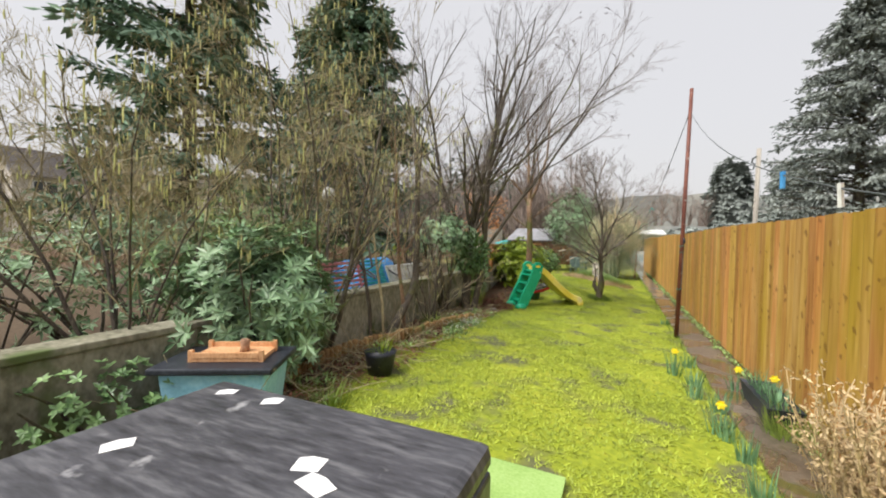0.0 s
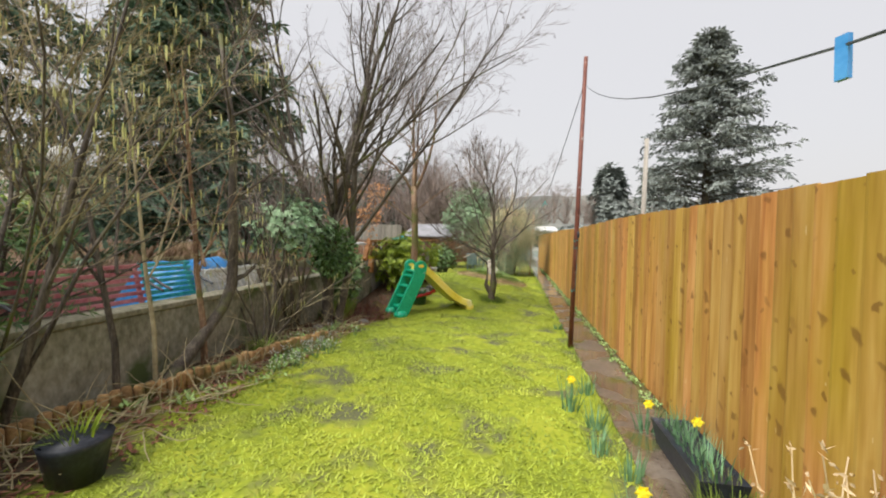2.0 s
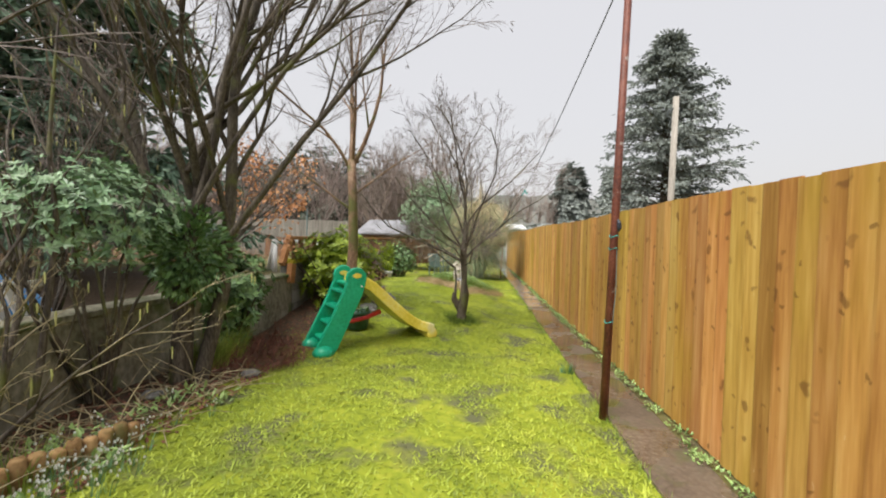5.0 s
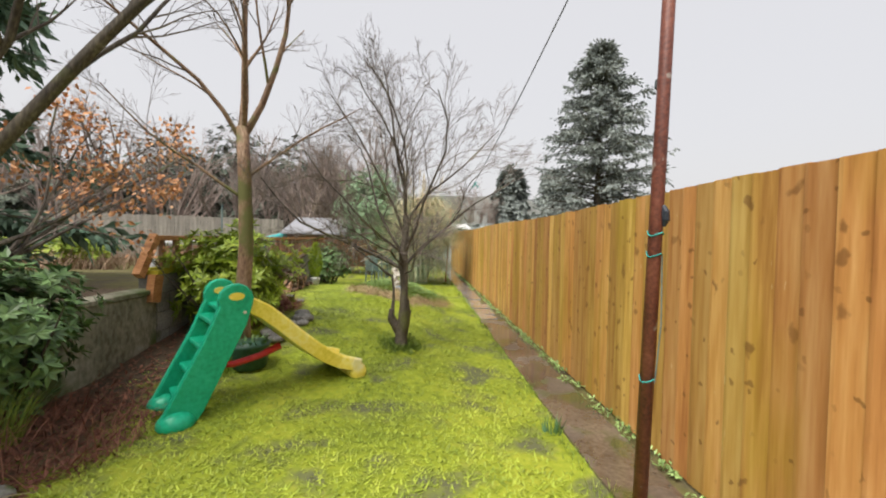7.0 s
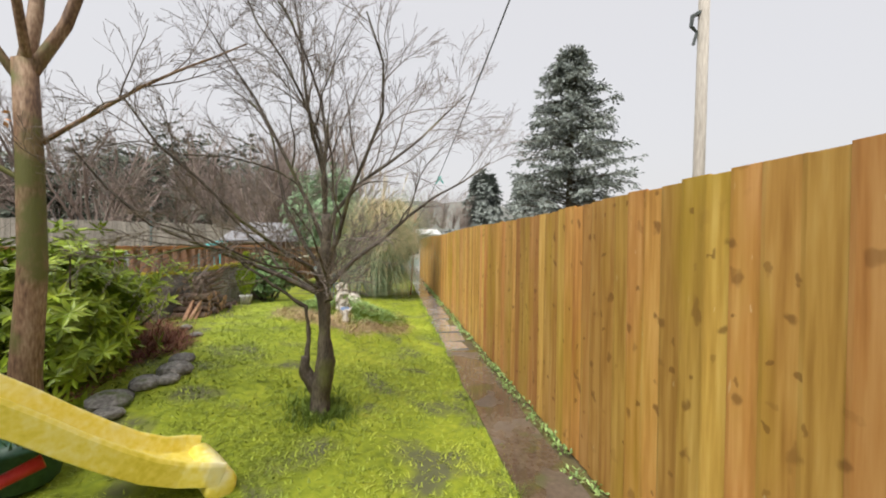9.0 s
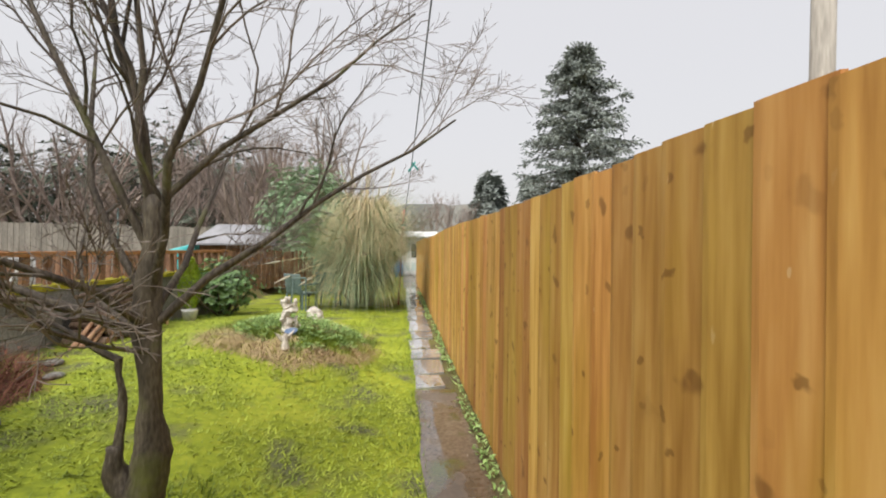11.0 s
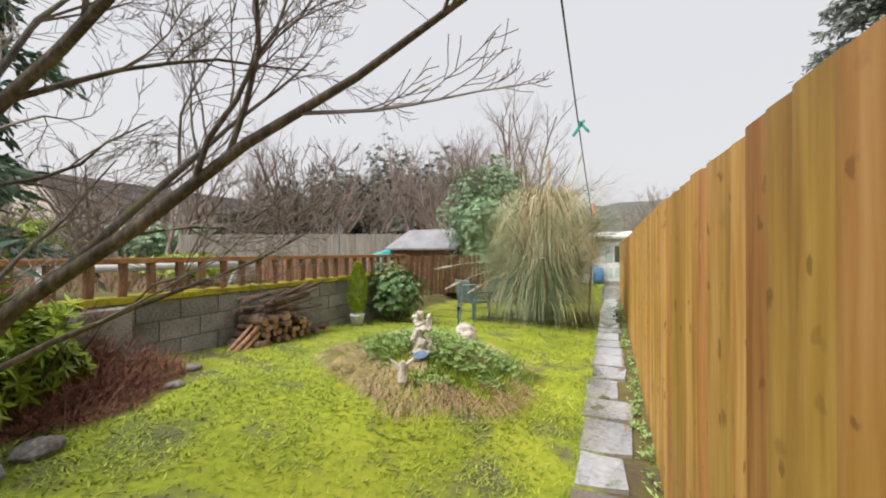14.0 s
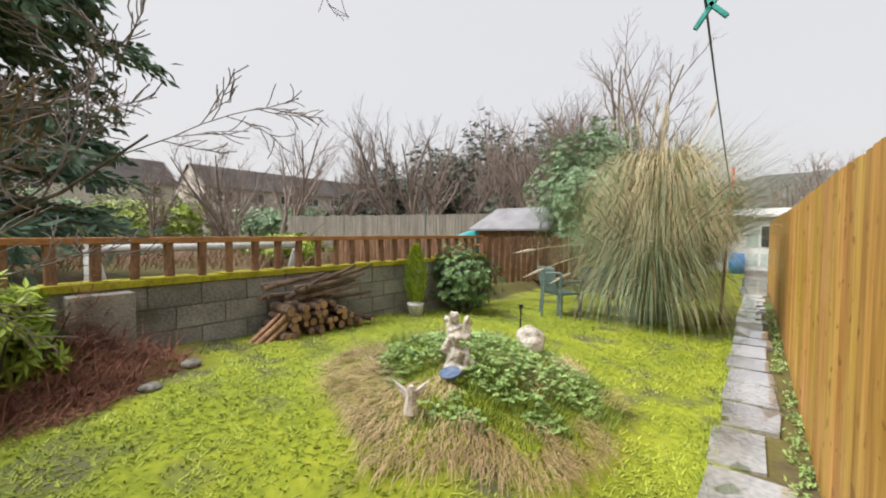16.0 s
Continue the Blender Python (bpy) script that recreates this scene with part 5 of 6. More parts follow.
def neighbour_clutter():
    t = thing("tarpaulin", (-6.2, 8.2, 0.35), "blue tarpaulin draped over a pile behind the wall", "tarpaulin")
    g = Geo()
    n, w = 26, 16
    for j in range(n):
        for i in range(w):
            x, y = (i / (w - 1) - 0.5) * 1.2, (j / (n - 1) - 0.5) * 1.7
            z = 0.74 * (1 - (2 * x / 1.2) ** 4) * (1 - (y / 0.87) ** 6) + 0.09 * noise.noise(Vector((x * 3, y * 3, 0))) + 0.04 * noise.noise(Vector((x * 9, y * 7, 4)))
            g.v.append((x, y, max(0, z)))
    g.f = [(j * w + i, j * w + i + 1, (j + 1) * w + i + 1, (j + 1) * w + i) for j in range(n - 1) for i in range(w - 1)]
    place("sheet", g, M_TARP, t, smooth=True)

    def slatted_seat(y0, y1, paint, label, slats, lean):
        c = thing("garden_bench", (-5.08, (y0 + y1) / 2, 0.42), label, "bench", "garden benches")
        h = (y1 - y0) / 2
        for k in range(slats):
            z = 0.34 + k * 0.40 / (slats - 1)
            q = Geo()
            q.box((-0.012, -h, z - 0.019), (0.012, h, z + 0.019), Matrix.Translation((-lean * (z - 0.34), 0, 0)))
            place("slat", q, paint, c, bevel=0.005)
        for yy in (-h + 0.03, h - 0.03):
            q = Geo()
            q.tube([(-0.03, yy, 0), (-0.03, yy, 0.33), (-0.03 - lean * 0.42, yy, 0.76)], [0.024, 0.024, 0.02], 6)
            place("post", q, paint, c)
            q = Geo()
            q.tube([(-0.02, yy, 0.62), (0.1, yy, 0.55), (0.22, yy, 0.5)], [0.014, 0.014, 0.014], 6)
            place("armrest", q, M_POT, c)
        for k in range(3):
            q = Geo()
            q.box((0.02 + k * 0.08, -h, 0.3), (0.08 + k * 0.08, h, 0.325))
            place("seat_slat", q, paint, c)

    slatted_seat(5.2, 6.46, M_PINK, "faded pink slatted bench standing behind the low wall", 7, 0.25)
    slatted_seat(6.50, 7.12, M_TURQ, "turquoise slatted garden seat behind the low wall", 8, 0.35)
    p = thing("slatted_panel", (-4.95, 7.66, 0.6), "white slatted timber panel leaning behind the low wall", "panel")
    q = Geo()
    q.box((-0.012, -0.033, 0), (0.012, 0.033, 0.50), Euler((0, radians(-14), 0)).to_matrix().to_4x4())
    me = q.mesh("slat", M_WHITE)
    for k in range(11):
        o = place("slat", me, M_WHITE, p)
        o.matrix_basis = pose(0, -0.5 + k * 0.1, 0, 12, 0, 0)
    for z in (0.1, 0.42):
        q = Geo()
        q.box((-0.05, -0.55, z), (-0.03, 0.58, z + 0.05))
        place("rail", q, M_WHITE, p)
    f = thing("clothes_pole", (-9.7, 23.4, 0.4), "thin pale metal pole in the neighbouring garden", "pole")
    q = Geo()
    q.tube([(0, 0, 0), (0, 0, 2.3)], [0.03, 0.025], 8)
    place("shaft", q, M_GREYPLASTIC, f)
    l = thing("globe_lantern", (-5.3, 5.85, 2.15), "white globe lantern hanging among bare hazel branches", "lantern")
    q = Geo()
    q.tube([(0, 0, -0.1), (0, 0, -0.07), (0, 0, 0), (0, 0, 0.07), (0, 0, 0.1)], [0.02, 0.075, 0.1, 0.075, 0.03], 14)
    place("globe", q, M_WHITE, l, smooth=True)
    q = Geo()
    q.tube([(0, 0, 0.1), (0, 0, 0.16), (0, 0, 0.4)], [0.025, 0.015, 0.003], 8)
    place("hanger", q, M_CORD, l)


neighbour_clutter()


# ---- slide ----
def slide():
    ang = 40.0
    s = thing("toy_slide", (-3.62, 9.98, ground_z(-3.4, 10.2) - 0.03), "green and yellow plastic toddler slide standing on the lawn", "slide", rz=ang)
    prof = []
    for a in np.linspace(-20, 200, 10):
        prof.append((0.50 + 0.13 * math.cos(radians(a)), 0.90 + 0.13 * math.sin(radians(a))))
    prof = [(0.02, 0.0), (0.22, 0.0), (0.28, 0.08), (0.58, 0.70)] + prof + [(0.28, 0.62), (0.0, 0.06)]
    for y in (-0.25, 0.19):
        g = Geo()
        n = len(prof)
        g.v = [(a, y, b) for a, b in prof] + [(a, y + 0.06, b) for a, b in prof]
        g.f = [tuple(range(n)), tuple(range(n, 2 * n))[::-1]] + [((i + 1) % n, i, i + n, (i + 1) % n + n) for i in range(n)]
        place("side_panel", g, M_GREENPLASTIC, s, bevel=0.014)
        h = Geo()
        h.tube([(0.50, y - 0.006, 0.93), (0.50, y + 0.066, 0.93)], [0.03, 0.03], 18)
        h.v = [(0.50 + (a - 0.50) * 1.9, b, c) for a, b, c in h.v]
        hh = place("grip_hole", h, M_YELLOW, s, "pale oval hand grip")
        h = Geo()
        h.tube([(0.11, y + 0.03, 0.0), (0.11, y + 0.03, 0.03), (0.11, y + 0.03, 0.07), (0.11, y + 0.03, 0.11), (0.11, y + 0.03, 0.13)], [0.10, 0.125, 0.12, 0.085, 0.04], 18)
        place("foot", h, M_GREENPLASTIC, s, smooth=True)
        h = Geo()
        h.tube([(0.56, y - 0.008, 0.80), (0.56, y + 0.0, 0.80)], [0.012, 0.012], 10)
        place("bolt", h, M_WHITE, s)
    for k in range(4):
        z = 0.14 + k * 0.19
        x = 0.08 + (z / 0.9) * 0.32
        g = Geo()
        g.box((x, -0.2, z), (x + 0.13, 0.2, z + 0.04))
        place("step", g, M_GREENPLASTIC, s, bevel=0.012)
    g = Geo()
    g.box((0.40, -0.2, 0.80), (0.58, 0.2, 0.84))
    place("platform", g, M_GREENPLASTIC, s, bevel=0.012)
    # chute: a U-section swept along a falling curve
    g = Geo()
    line = [(0.50, 0.84), (0.60, 0.83), (0.72, 0.76), (0.86, 0.64), (1.00, 0.51), (1.14, 0.39), (1.28, 0.28), (1.42, 0.20), (1.54, 0.16), (1.62, 0.13)]
    sec = [(-0.19, 0.085), (-0.205, 0.09), (-0.215, 0.07), (-0.21, -0.04), (0.21, -0.04), (0.215, 0.07), (0.205, 0.09), (0.19, 0.085), (0.165, 0.0), (-0.165, 0.0)]
    for i, (x, z) in enumerate(line):
        a = line[max(i - 1, 0)]
        b = line[min(i + 1, len(line) - 1)]
        dx, dz = b[0] - a[0], b[1] - a[1]
        L = math.hypot(dx, dz)
        nx, nz = -dz / L, dx / L
        wv = 1 + (0.12 if i > 7 else 0)
        for y, h in sec:
            g.v.append((x + nx * h, y * wv, z + nz * h))
    m = len(sec)
    for i in range(len(line) - 1):
        for k in range(m):
            g.f.append((i * m + k, i * m + (k + 1) % m, (i + 1) * m + (k + 1) % m, (i + 1) * m + k))
    g.f += [tuple(range(m))[::-1], tuple(range((len(line) - 1) * m, len(line) * m))]
    place("chute", g, M_YELLOW, s, "faded yellow chute", smooth=False, bevel=0.008)
    e = Geo()
    e.tube([(1.62, -0.235, 0.09), (1.62, 0, 0.09), (1.62, 0.235, 0.09)], [0.085, 0.09, 0.085], 14)
    place("chute_end", e, M_YELLOW, s, "rounded pale yellow chute end", smooth=True, bevel=0.02)
    r = Geo()
    r.tube([(0.36, 0, 0.36), (0.55, 0, 0.33), (0.75, 0, 0.36), (0.93, 0, 0.42)], [0.032, 0.028, 0.028, 0.034], 10)
    place("brace", r, M_REDPLASTIC, s, "red brace bar", smooth=True)
    p = thing("plant_tub", (-3.35, 11.0, ground_z(-3.35, 11.0)), "dark green plastic tub on the grass under the slide", "plant pot")
    g = Geo()
    g.tube([(0, 0, 0), (0, 0, 0.02), (0, 0, 0.22), (0, 0, 0.25)], [0.14, 0.16, 0.19, 0.20], 18)
    place("tub", g, M_DGREEN, p, smooth=True)
    g = Geo()
    tuft("x", (0, 0, 0.24), "", M_DARKLEAF, 5, 60, 0.08, 0.02, 1.2, 1, 0.17, parent_geo=g)
    place("foliage", g, M_DARKLEAF, p, kind="stuff")


slide()


# ---- poles and lines ----
def poles():
    p = thing("clothes_post", (-0.575, 8.8, -0.02), "tall rusty red-brown clothes line post at the lawn edge", "post")
    g = Geo()
    g.tube([(0, 0, 0), (0.05, 0, 2.0), (0.10, 0, 4.06)], [0.034, 0.031, 0.027], 12)
    place("shaft", g, M_RUST, p, smooth=True)
    g = Geo()
    g.tube([(0.055, -0.03, 1.66), (0.062, -0.035, 1.63), (0.064, -0.035, 1.59), (0.06, -0.03, 1.56)], [0.008, 0.018, 0.018, 0.007], 10)
    place("pulley", g, M_POT, p)
    for z in (1.52, 1.42, 0.82):
        g = Geo()
        g.tube([(0.025 * z + 0.034 * math.cos(a), 0.034 * math.sin(a), z + 0.006 * math.sin(3 * a) + 0.012 * (a % 3.1 > 2)) for a in np.linspace(0, 12.5, 25)], [0.0035] * 25, 5)
        place("cord_wrap", g, M_TEALCORD, p)
    g = Geo()
    g.tube([(0.05, -0.04, 1.42), (0.05, -0.05, 1.1), (0.035, -0.04, 0.82)], [0.003] * 3, 4)
    place("tail_cord", g, M_GREYPLASTIC, p)
    q = thing("far_clothes_post", (-0.76, 20.4, -0.02), "thin red metal clothes line post beside the pampas grass", "post")
    g = Geo()
    g.tube([(0, 0, 0), (0.06, 0, 1.3), (0.12, 0, 2.55)], [0.024, 0.022, 0.02], 10)
    place("shaft", g, M_RED, q, smooth=True)
    g = Geo()
    g.tube([(0.08, -0.03, 2.13), (0.14, -0.03, 2.16), (0.02, -0.03, 2.1)], [0.012, 0.02, 0.01], 6)
    place("cord_knot", g, M_TEALCORD, q)

    def line(name, a, b, sag, r, label):
        g = Geo()
        a, b = Vector(a), Vector(b)
        pts = [a.lerp(b, k / 20) - Vector((0, 0, sag * 4 * (k / 20) * (1 - k / 20))) for k in range(21)]
        g.tube(pts, [r] * 21, 5)
        return tagged(place(name, g, M_CORD), label, "cord"), pts

    line("clothes_line", (-0.475, 8.8, 3.72), (-0.66, 20.4, 2.15), 0.25, 0.006, "dark slack clothes line strung between the two posts")
    _, pts = line("clothes_line", (-0.475, 8.8, 3.66), (-1.17, -4.92, 1.79), 1.2, 0.0035, "slack clothes line running back along the lawn from the post")
    rng = random.Random(12)
    for k, mt in ((7, M_TARP), (8, M_WHITE), (9, M_TARP)):
        g = Geo()
        g.box((-0.006, -0.012, -0.07), (0.006, 0.012, 0.02), Matrix.Translation(pts[k]) @ Euler((rng.uniform(-0.4, 0.4), 0, rng.uniform(-1, 1))).to_matrix().to_4x4())
        tagged(place("clothes_peg", g, mt), "plastic peg clipped on the clothes line", "clothes peg", "clothes pegs")
    for y, z in ((15.05, 2.62),):
        g = Geo()
        g.box((-0.01, -0.012, -0.12), (0.01, 0.012, 0.04), Matrix.Translation((-0.55, y, z)) @ Euler((0, 0.6, 0)).to_matrix().to_4x4())
        g.box((-0.01, -0.012, -0.1), (0.01, 0.012, 0.04), Matrix.Translation((-0.55, y, z)) @ Euler((0, -0.7, 0)).to_matrix().to_4x4())
        tagged(place("clothes_peg", g, M_TEALCORD), "green peg clipped on the clothes line", "clothes peg", "clothes pegs")
    q = thing("line_post", (-1.17, -4.92, 0), "short timber line post at the start of the lawn", "post")
    g = Geo()
    g.tube([(0, 0, 0), (0, 0, 1.82)], [0.04, 0.035], 8)
    place("shaft", g, M_GREYBOARD, q, smooth=True)
    t = thing("tall_pole", (1.1, 11.36, 0), "tall grey timber pole standing behind the fence", "pole")
    g = Geo()
    g.tube([(-0.05, 0, 0), (0, 0, 3.52)], [0.047, 0.04], 10)
    place("shaft", g, M_GREYBOARD, t, smooth=True)
    g = Geo()
    g.tube([(-0.03, 0, 3.36), (-0.10, 0, 3.32), (-0.11, 0, 3.24), (-0.06, 0, 3.2), (-0.09, 0, 3.1)], [0.02, 0.018, 0.015, 0.012, 0.012], 6)
    place("hook", g, M_CORD, t)


poles()


# ---- start of the garden ----
def table():
    t = thing("covered_table", (-2.75, 2.2, 0), "square table under scuffed black sheeting beside the lawn", "table")
    g = Geo()
    g.box((-0.8, -0.75, 0.0), (0.8, 0.72, 0.60))
    place("side_sheet", g, M_BLACK, t, bevel=0.02)
    g = Geo()
    g.box((-0.805, -0.755, 0.601), (0.805, 0.725, 0.72))
    place("top_sheet", g, M_BLACK, t, bevel=0.045)
    for i, (x, y, r, w, d) in enumerate(((-2.50, 2.46, 20, 0.10, 0.08), (-2.40, 2.38, -15, 0.13, 0.07), (-3.25, 2.24, 60, 0.1, 0.07), (-3.35, 2.78, 30, 0.09, 0.05), (-3.05, 2.80, 30, 0.09, 0.06))):
        g = Geo()
        g.add([(-w / 2, -d / 2, 0), (w / 2, -d / 2, 0), (w / 2 + 0.01, d / 2, 0), (0, d / 2 + 0.012, 0), (-w / 2, d / 2, 0), (-w / 2, -d / 2, 0.002), (w / 2, -d / 2, 0.002), (w / 2 + 0.01, d / 2, 0.002), (0, d / 2 + 0.012, 0.003), (-w / 2, d / 2, 0.002)],
              [(4, 3, 2, 1, 0), (5, 6, 7, 8, 9), (0, 1, 6, 5), (1, 2, 7, 6), (2, 3, 8, 7), (3, 4, 9, 8), (4, 0, 5, 9)])
        o = tagged(place("paper_scrap", g, M_PAPER), "torn white scrap lying on the black sheeting", "scrap", "paper scraps")
        o.matrix_basis = pose(x, y, 0.7215, 0, 0, r)


def mat():
    g = Geo()
    xs, ys = np.linspace(-3.6, -1.75, 12), np.linspace(0, 1, 8)
    for dz in (0.0, 0.03):
        for f in ys:
            for x in xs:
                y = 2.95 + float(f) * (0.62 + 0.14 * (float(x) + 3.6))
                g.v.append((float(x), y, ground_z(float(x), y) + 0.012 + dz))
    n = len(xs)
    for o, flip in ((0, 1), (n * len(ys), 0)):
        for j in range(len(ys) - 1):
            for i in range(n - 1):
                q = (o + j * n + i, o + j * n + i + 1, o + (j + 1) * n + i + 1, o + (j + 1) * n + i)
                g.f.append(q[::-1] if flip else q)
    h = n * len(ys)
    g.f += [(i, i + 1, h + i + 1, h + i) for i in range(n - 1)] + [(h - n + i + 1, h - n + i, 2 * h - n + i, 2 * h - n + i + 1) for i in range(n - 1)]
    g.f += [(j * n + n - 1, (j + 1) * n + n - 1, h + (j + 1) * n + n - 1, h + j * n + n - 1) for j in range(len(ys) - 1)]
    tagged(place("ground_mat", g, M_MAT), "flat pale green matting laid on the lawn beside the table", "mat")


table()
mat()


def bin_box():
    b = thing("storage_bin", (-4.05, 3.33, 0.12), "pale blue plastic storage bin with black lid beside the lawn", "storage bin", rz=28)
    g = Geo()
    g.add([(-0.3, -0.2, 0), (0.3, -0.2, 0), (0.3, 0.2, 0), (-0.3, 0.2, 0), (-0.35, -0.24, 0.5), (0.35, -0.24, 0.5), (0.35, 0.24, 0.5), (-0.35, 0.24, 0.5)], [(0, 3, 2, 1), (0, 1, 5, 4), (1, 2, 6, 5), (2, 3, 7, 6), (3, 0, 4, 7), (4, 5, 6, 7)])
    place("body", g, M_BLUE, b, bevel=0.02)
    g = Geo()
    g.box((-0.40, -0.28, 0.5), (0.40, 0.28, 0.545))
    place("lid", g, M_POT, b, "black flat lid", bevel=0.012)
    t = thing("wooden_tray", (-4.02, 3.36, 0.666), "orange pine tray with handles lying on the black lid", "tray", rz=28)
    g = Geo()
    g.box((-0.24, -0.15, 0), (0.24, 0.15, 0.03))
    place("base", g, M_PINE, t, bevel=0.004)
    for x in (-0.24, 0.23):
        for y in (-0.15, 0.12):
            g = Geo()
            g.box((x - 0.01, y, 0), (x + 0.02, y + 0.03, 0.08))
            place("corner_post", g, M_PINE, t)
    for y in (-0.155, 0.14):
        g = Geo()
        g.box((-0.22, y, 0.03), (0.22, y + 0.015, 0.065))
        place("edge_rail", g, M_PINE, t)
    g = Geo()
    g.tube([(0.06, 0.02, 0.03), (0.06, 0.02, 0.06), (0.06, 0.02, 0.11), (0.06, 0.02, 0.12)], [0.035, 0.03, 0.036, 0.02], 12)
    tagged(place("clay_jar", g, M_LOGEND, smooth=True), "small brown jar standing on the pine tray", "jar").matrix_basis = pose(-4.02, 3.36, 0.666, 0, 0, 28)


bin_box()


def pots():
    p = thing("flower_pot", (-3.68, 4.76, ground_z(-3.68, 4.76)), "round black plastic pot with green shoots at the bed edge", "plant pot")
    g = Geo()
    g.tube([(0, 0, 0), (0, 0, 0.2), (0, 0, 0.235), (0, 0, 0.24), (0, 0, 0.2)], [0.12, 0.155, 0.165, 0.15, 0.14], 20)
    place("pot", g, M_POT, p, smooth=True)
    g = Geo()
    tuft("x", (0, 0, 0.2), "", M_LIME, 3, 50, 0.2, 0.012, 0.8, 1.5, 0.1, parent_geo=g)
    place("shoot_cluster", g, M_LIME, p, kind="stuff")
    t = thing("planting_trough", (-0.2, 5.82, 0.02), "long black trough of daffodil leaves against the fence", "plant pot")
    g = Geo()
    g.add([(-0.1, -0.36, 0), (0.1, -0.36, 0), (0.1, 0.36, 0), (-0.1, 0.36, 0), (-0.13, -0.4, 0.17), (0.13, -0.4, 0.17), (0.13, 0.4, 0.17), (-0.13, 0.4, 0.17), (-0.11, -0.38, 0.15), (0.11, -0.38, 0.15), (0.11, 0.38, 0.15), (-0.11, 0.38, 0.15)],
          [(0, 3, 2, 1), (0, 1, 5, 4), (1, 2, 6, 5), (2, 3, 7, 6), (3, 0, 4, 7), (4, 5, 9, 8), (5, 6, 10, 9), (6, 7, 11, 10), (7, 4, 8, 11), (8, 9, 10, 11)])
    place("trough", g, M_POT, t)
    g = Geo()
    for k in range(6):
        tuft("x", (0.0, -0.3 + 0.12 * k, 0.14), "", M_ROUGH_GRASS, 30 + k, 22, 0.18, 0.012, 0.6, 1.2, 0.08, parent_geo=g)
    place("foliage", g, M_LILYLEAF, t, kind="stuff")
    w = thing("potted_conifer", (-4.27, 16.95, ground_z(-4.27, 16.95)), "small yellow-green conifer in a white pot near the wall", "plant pot")
    g = Geo()
    g.tube([(0, 0, 0), (0, 0, 0.17), (0, 0, 0.2)], [0.09, 0.12, 0.13], 16)
    place("pot", g, M_WHITE, w, smooth=True)
    rng = random.Random(15)
    g = Geo()
    for _ in range(1500):
        z = rng.random()
        a = rng.uniform(0, 2 * math.pi)
        r = 0.17 * math.sin(math.pi * (0.15 + 0.8 * z)) * rng.random() ** 0.4
        g.leaf((math.cos(a) * r, math.sin(a) * r, 0.2 + 0.85 * z), (math.cos(a) * 0.5, math.sin(a) * 0.5, 1), fan(rng), 0.06, 0.02)
    place("foliage", g, M_LIME, w, kind="stuff")


pots()


def daffodils():
    rng = random.Random(16)
    spots = [(-0.86, 6.62, 0.30, 1), (-0.32, 6.35, 0.25, 1), (-0.71, 5.16, 0.26, 1), (-0.13, 5.98, 0.3, 1), (-0.75, 5.95, 0.2, 0), (-0.62, 4.8, 0.2, 0), (-0.7, 6.35, 0.2, 0), (-0.6, 5.7, 0.2, 0), (-0.66, 5.1, 0.2, 0), (-0.64, 7.1, 0.18, 0), (-0.62, 9.9, 0.12, 0), (-0.66, 4.3, 0.2, 0)]
    for i, (x, y, h, fl) in enumerate(spots):
        t = thing("daffodil", (x, y, 0.0), "yellow daffodil flowering at the path edge" if fl else "clump of grey-green daffodil leaves at the path edge", "flower", "daffodils at the path")
        g = Geo()
        tuft("x", (0, 0, 0), "", M_LILYLEAF, 60 + i, 26, h * 1.15, 0.014, 0.45, 0.8, 0.07, parent_geo=g)
        place("foliage", g, M_LILYLEAF, t, kind="stuff")
        if fl:
            s = Geo()
            s.tube([(0, 0, 0), (0.01, 0, h * 0.7), (0.0, -0.02, h)], [0.004] * 3, 5)
            place("stalk", s, M_LILYLEAF, t)
            p = Geo()
            c = Vector((0, -0.03, h))
            for k in range(6):
                a = k * math.pi / 3
                e = Vector((math.cos(a), -0.25, math.sin(a)))
                p.leaf(c, e, (0, 1, 0), 0.045, 0.034)
            p.tube([c, c + Vector((0, -0.02, 0)), c + Vector((0, -0.035, 0))], [0.012, 0.014, 0.019], 8)
            place("bloom", p, M_PETAL, t, "bright yellow trumpet flower")


daffodils()


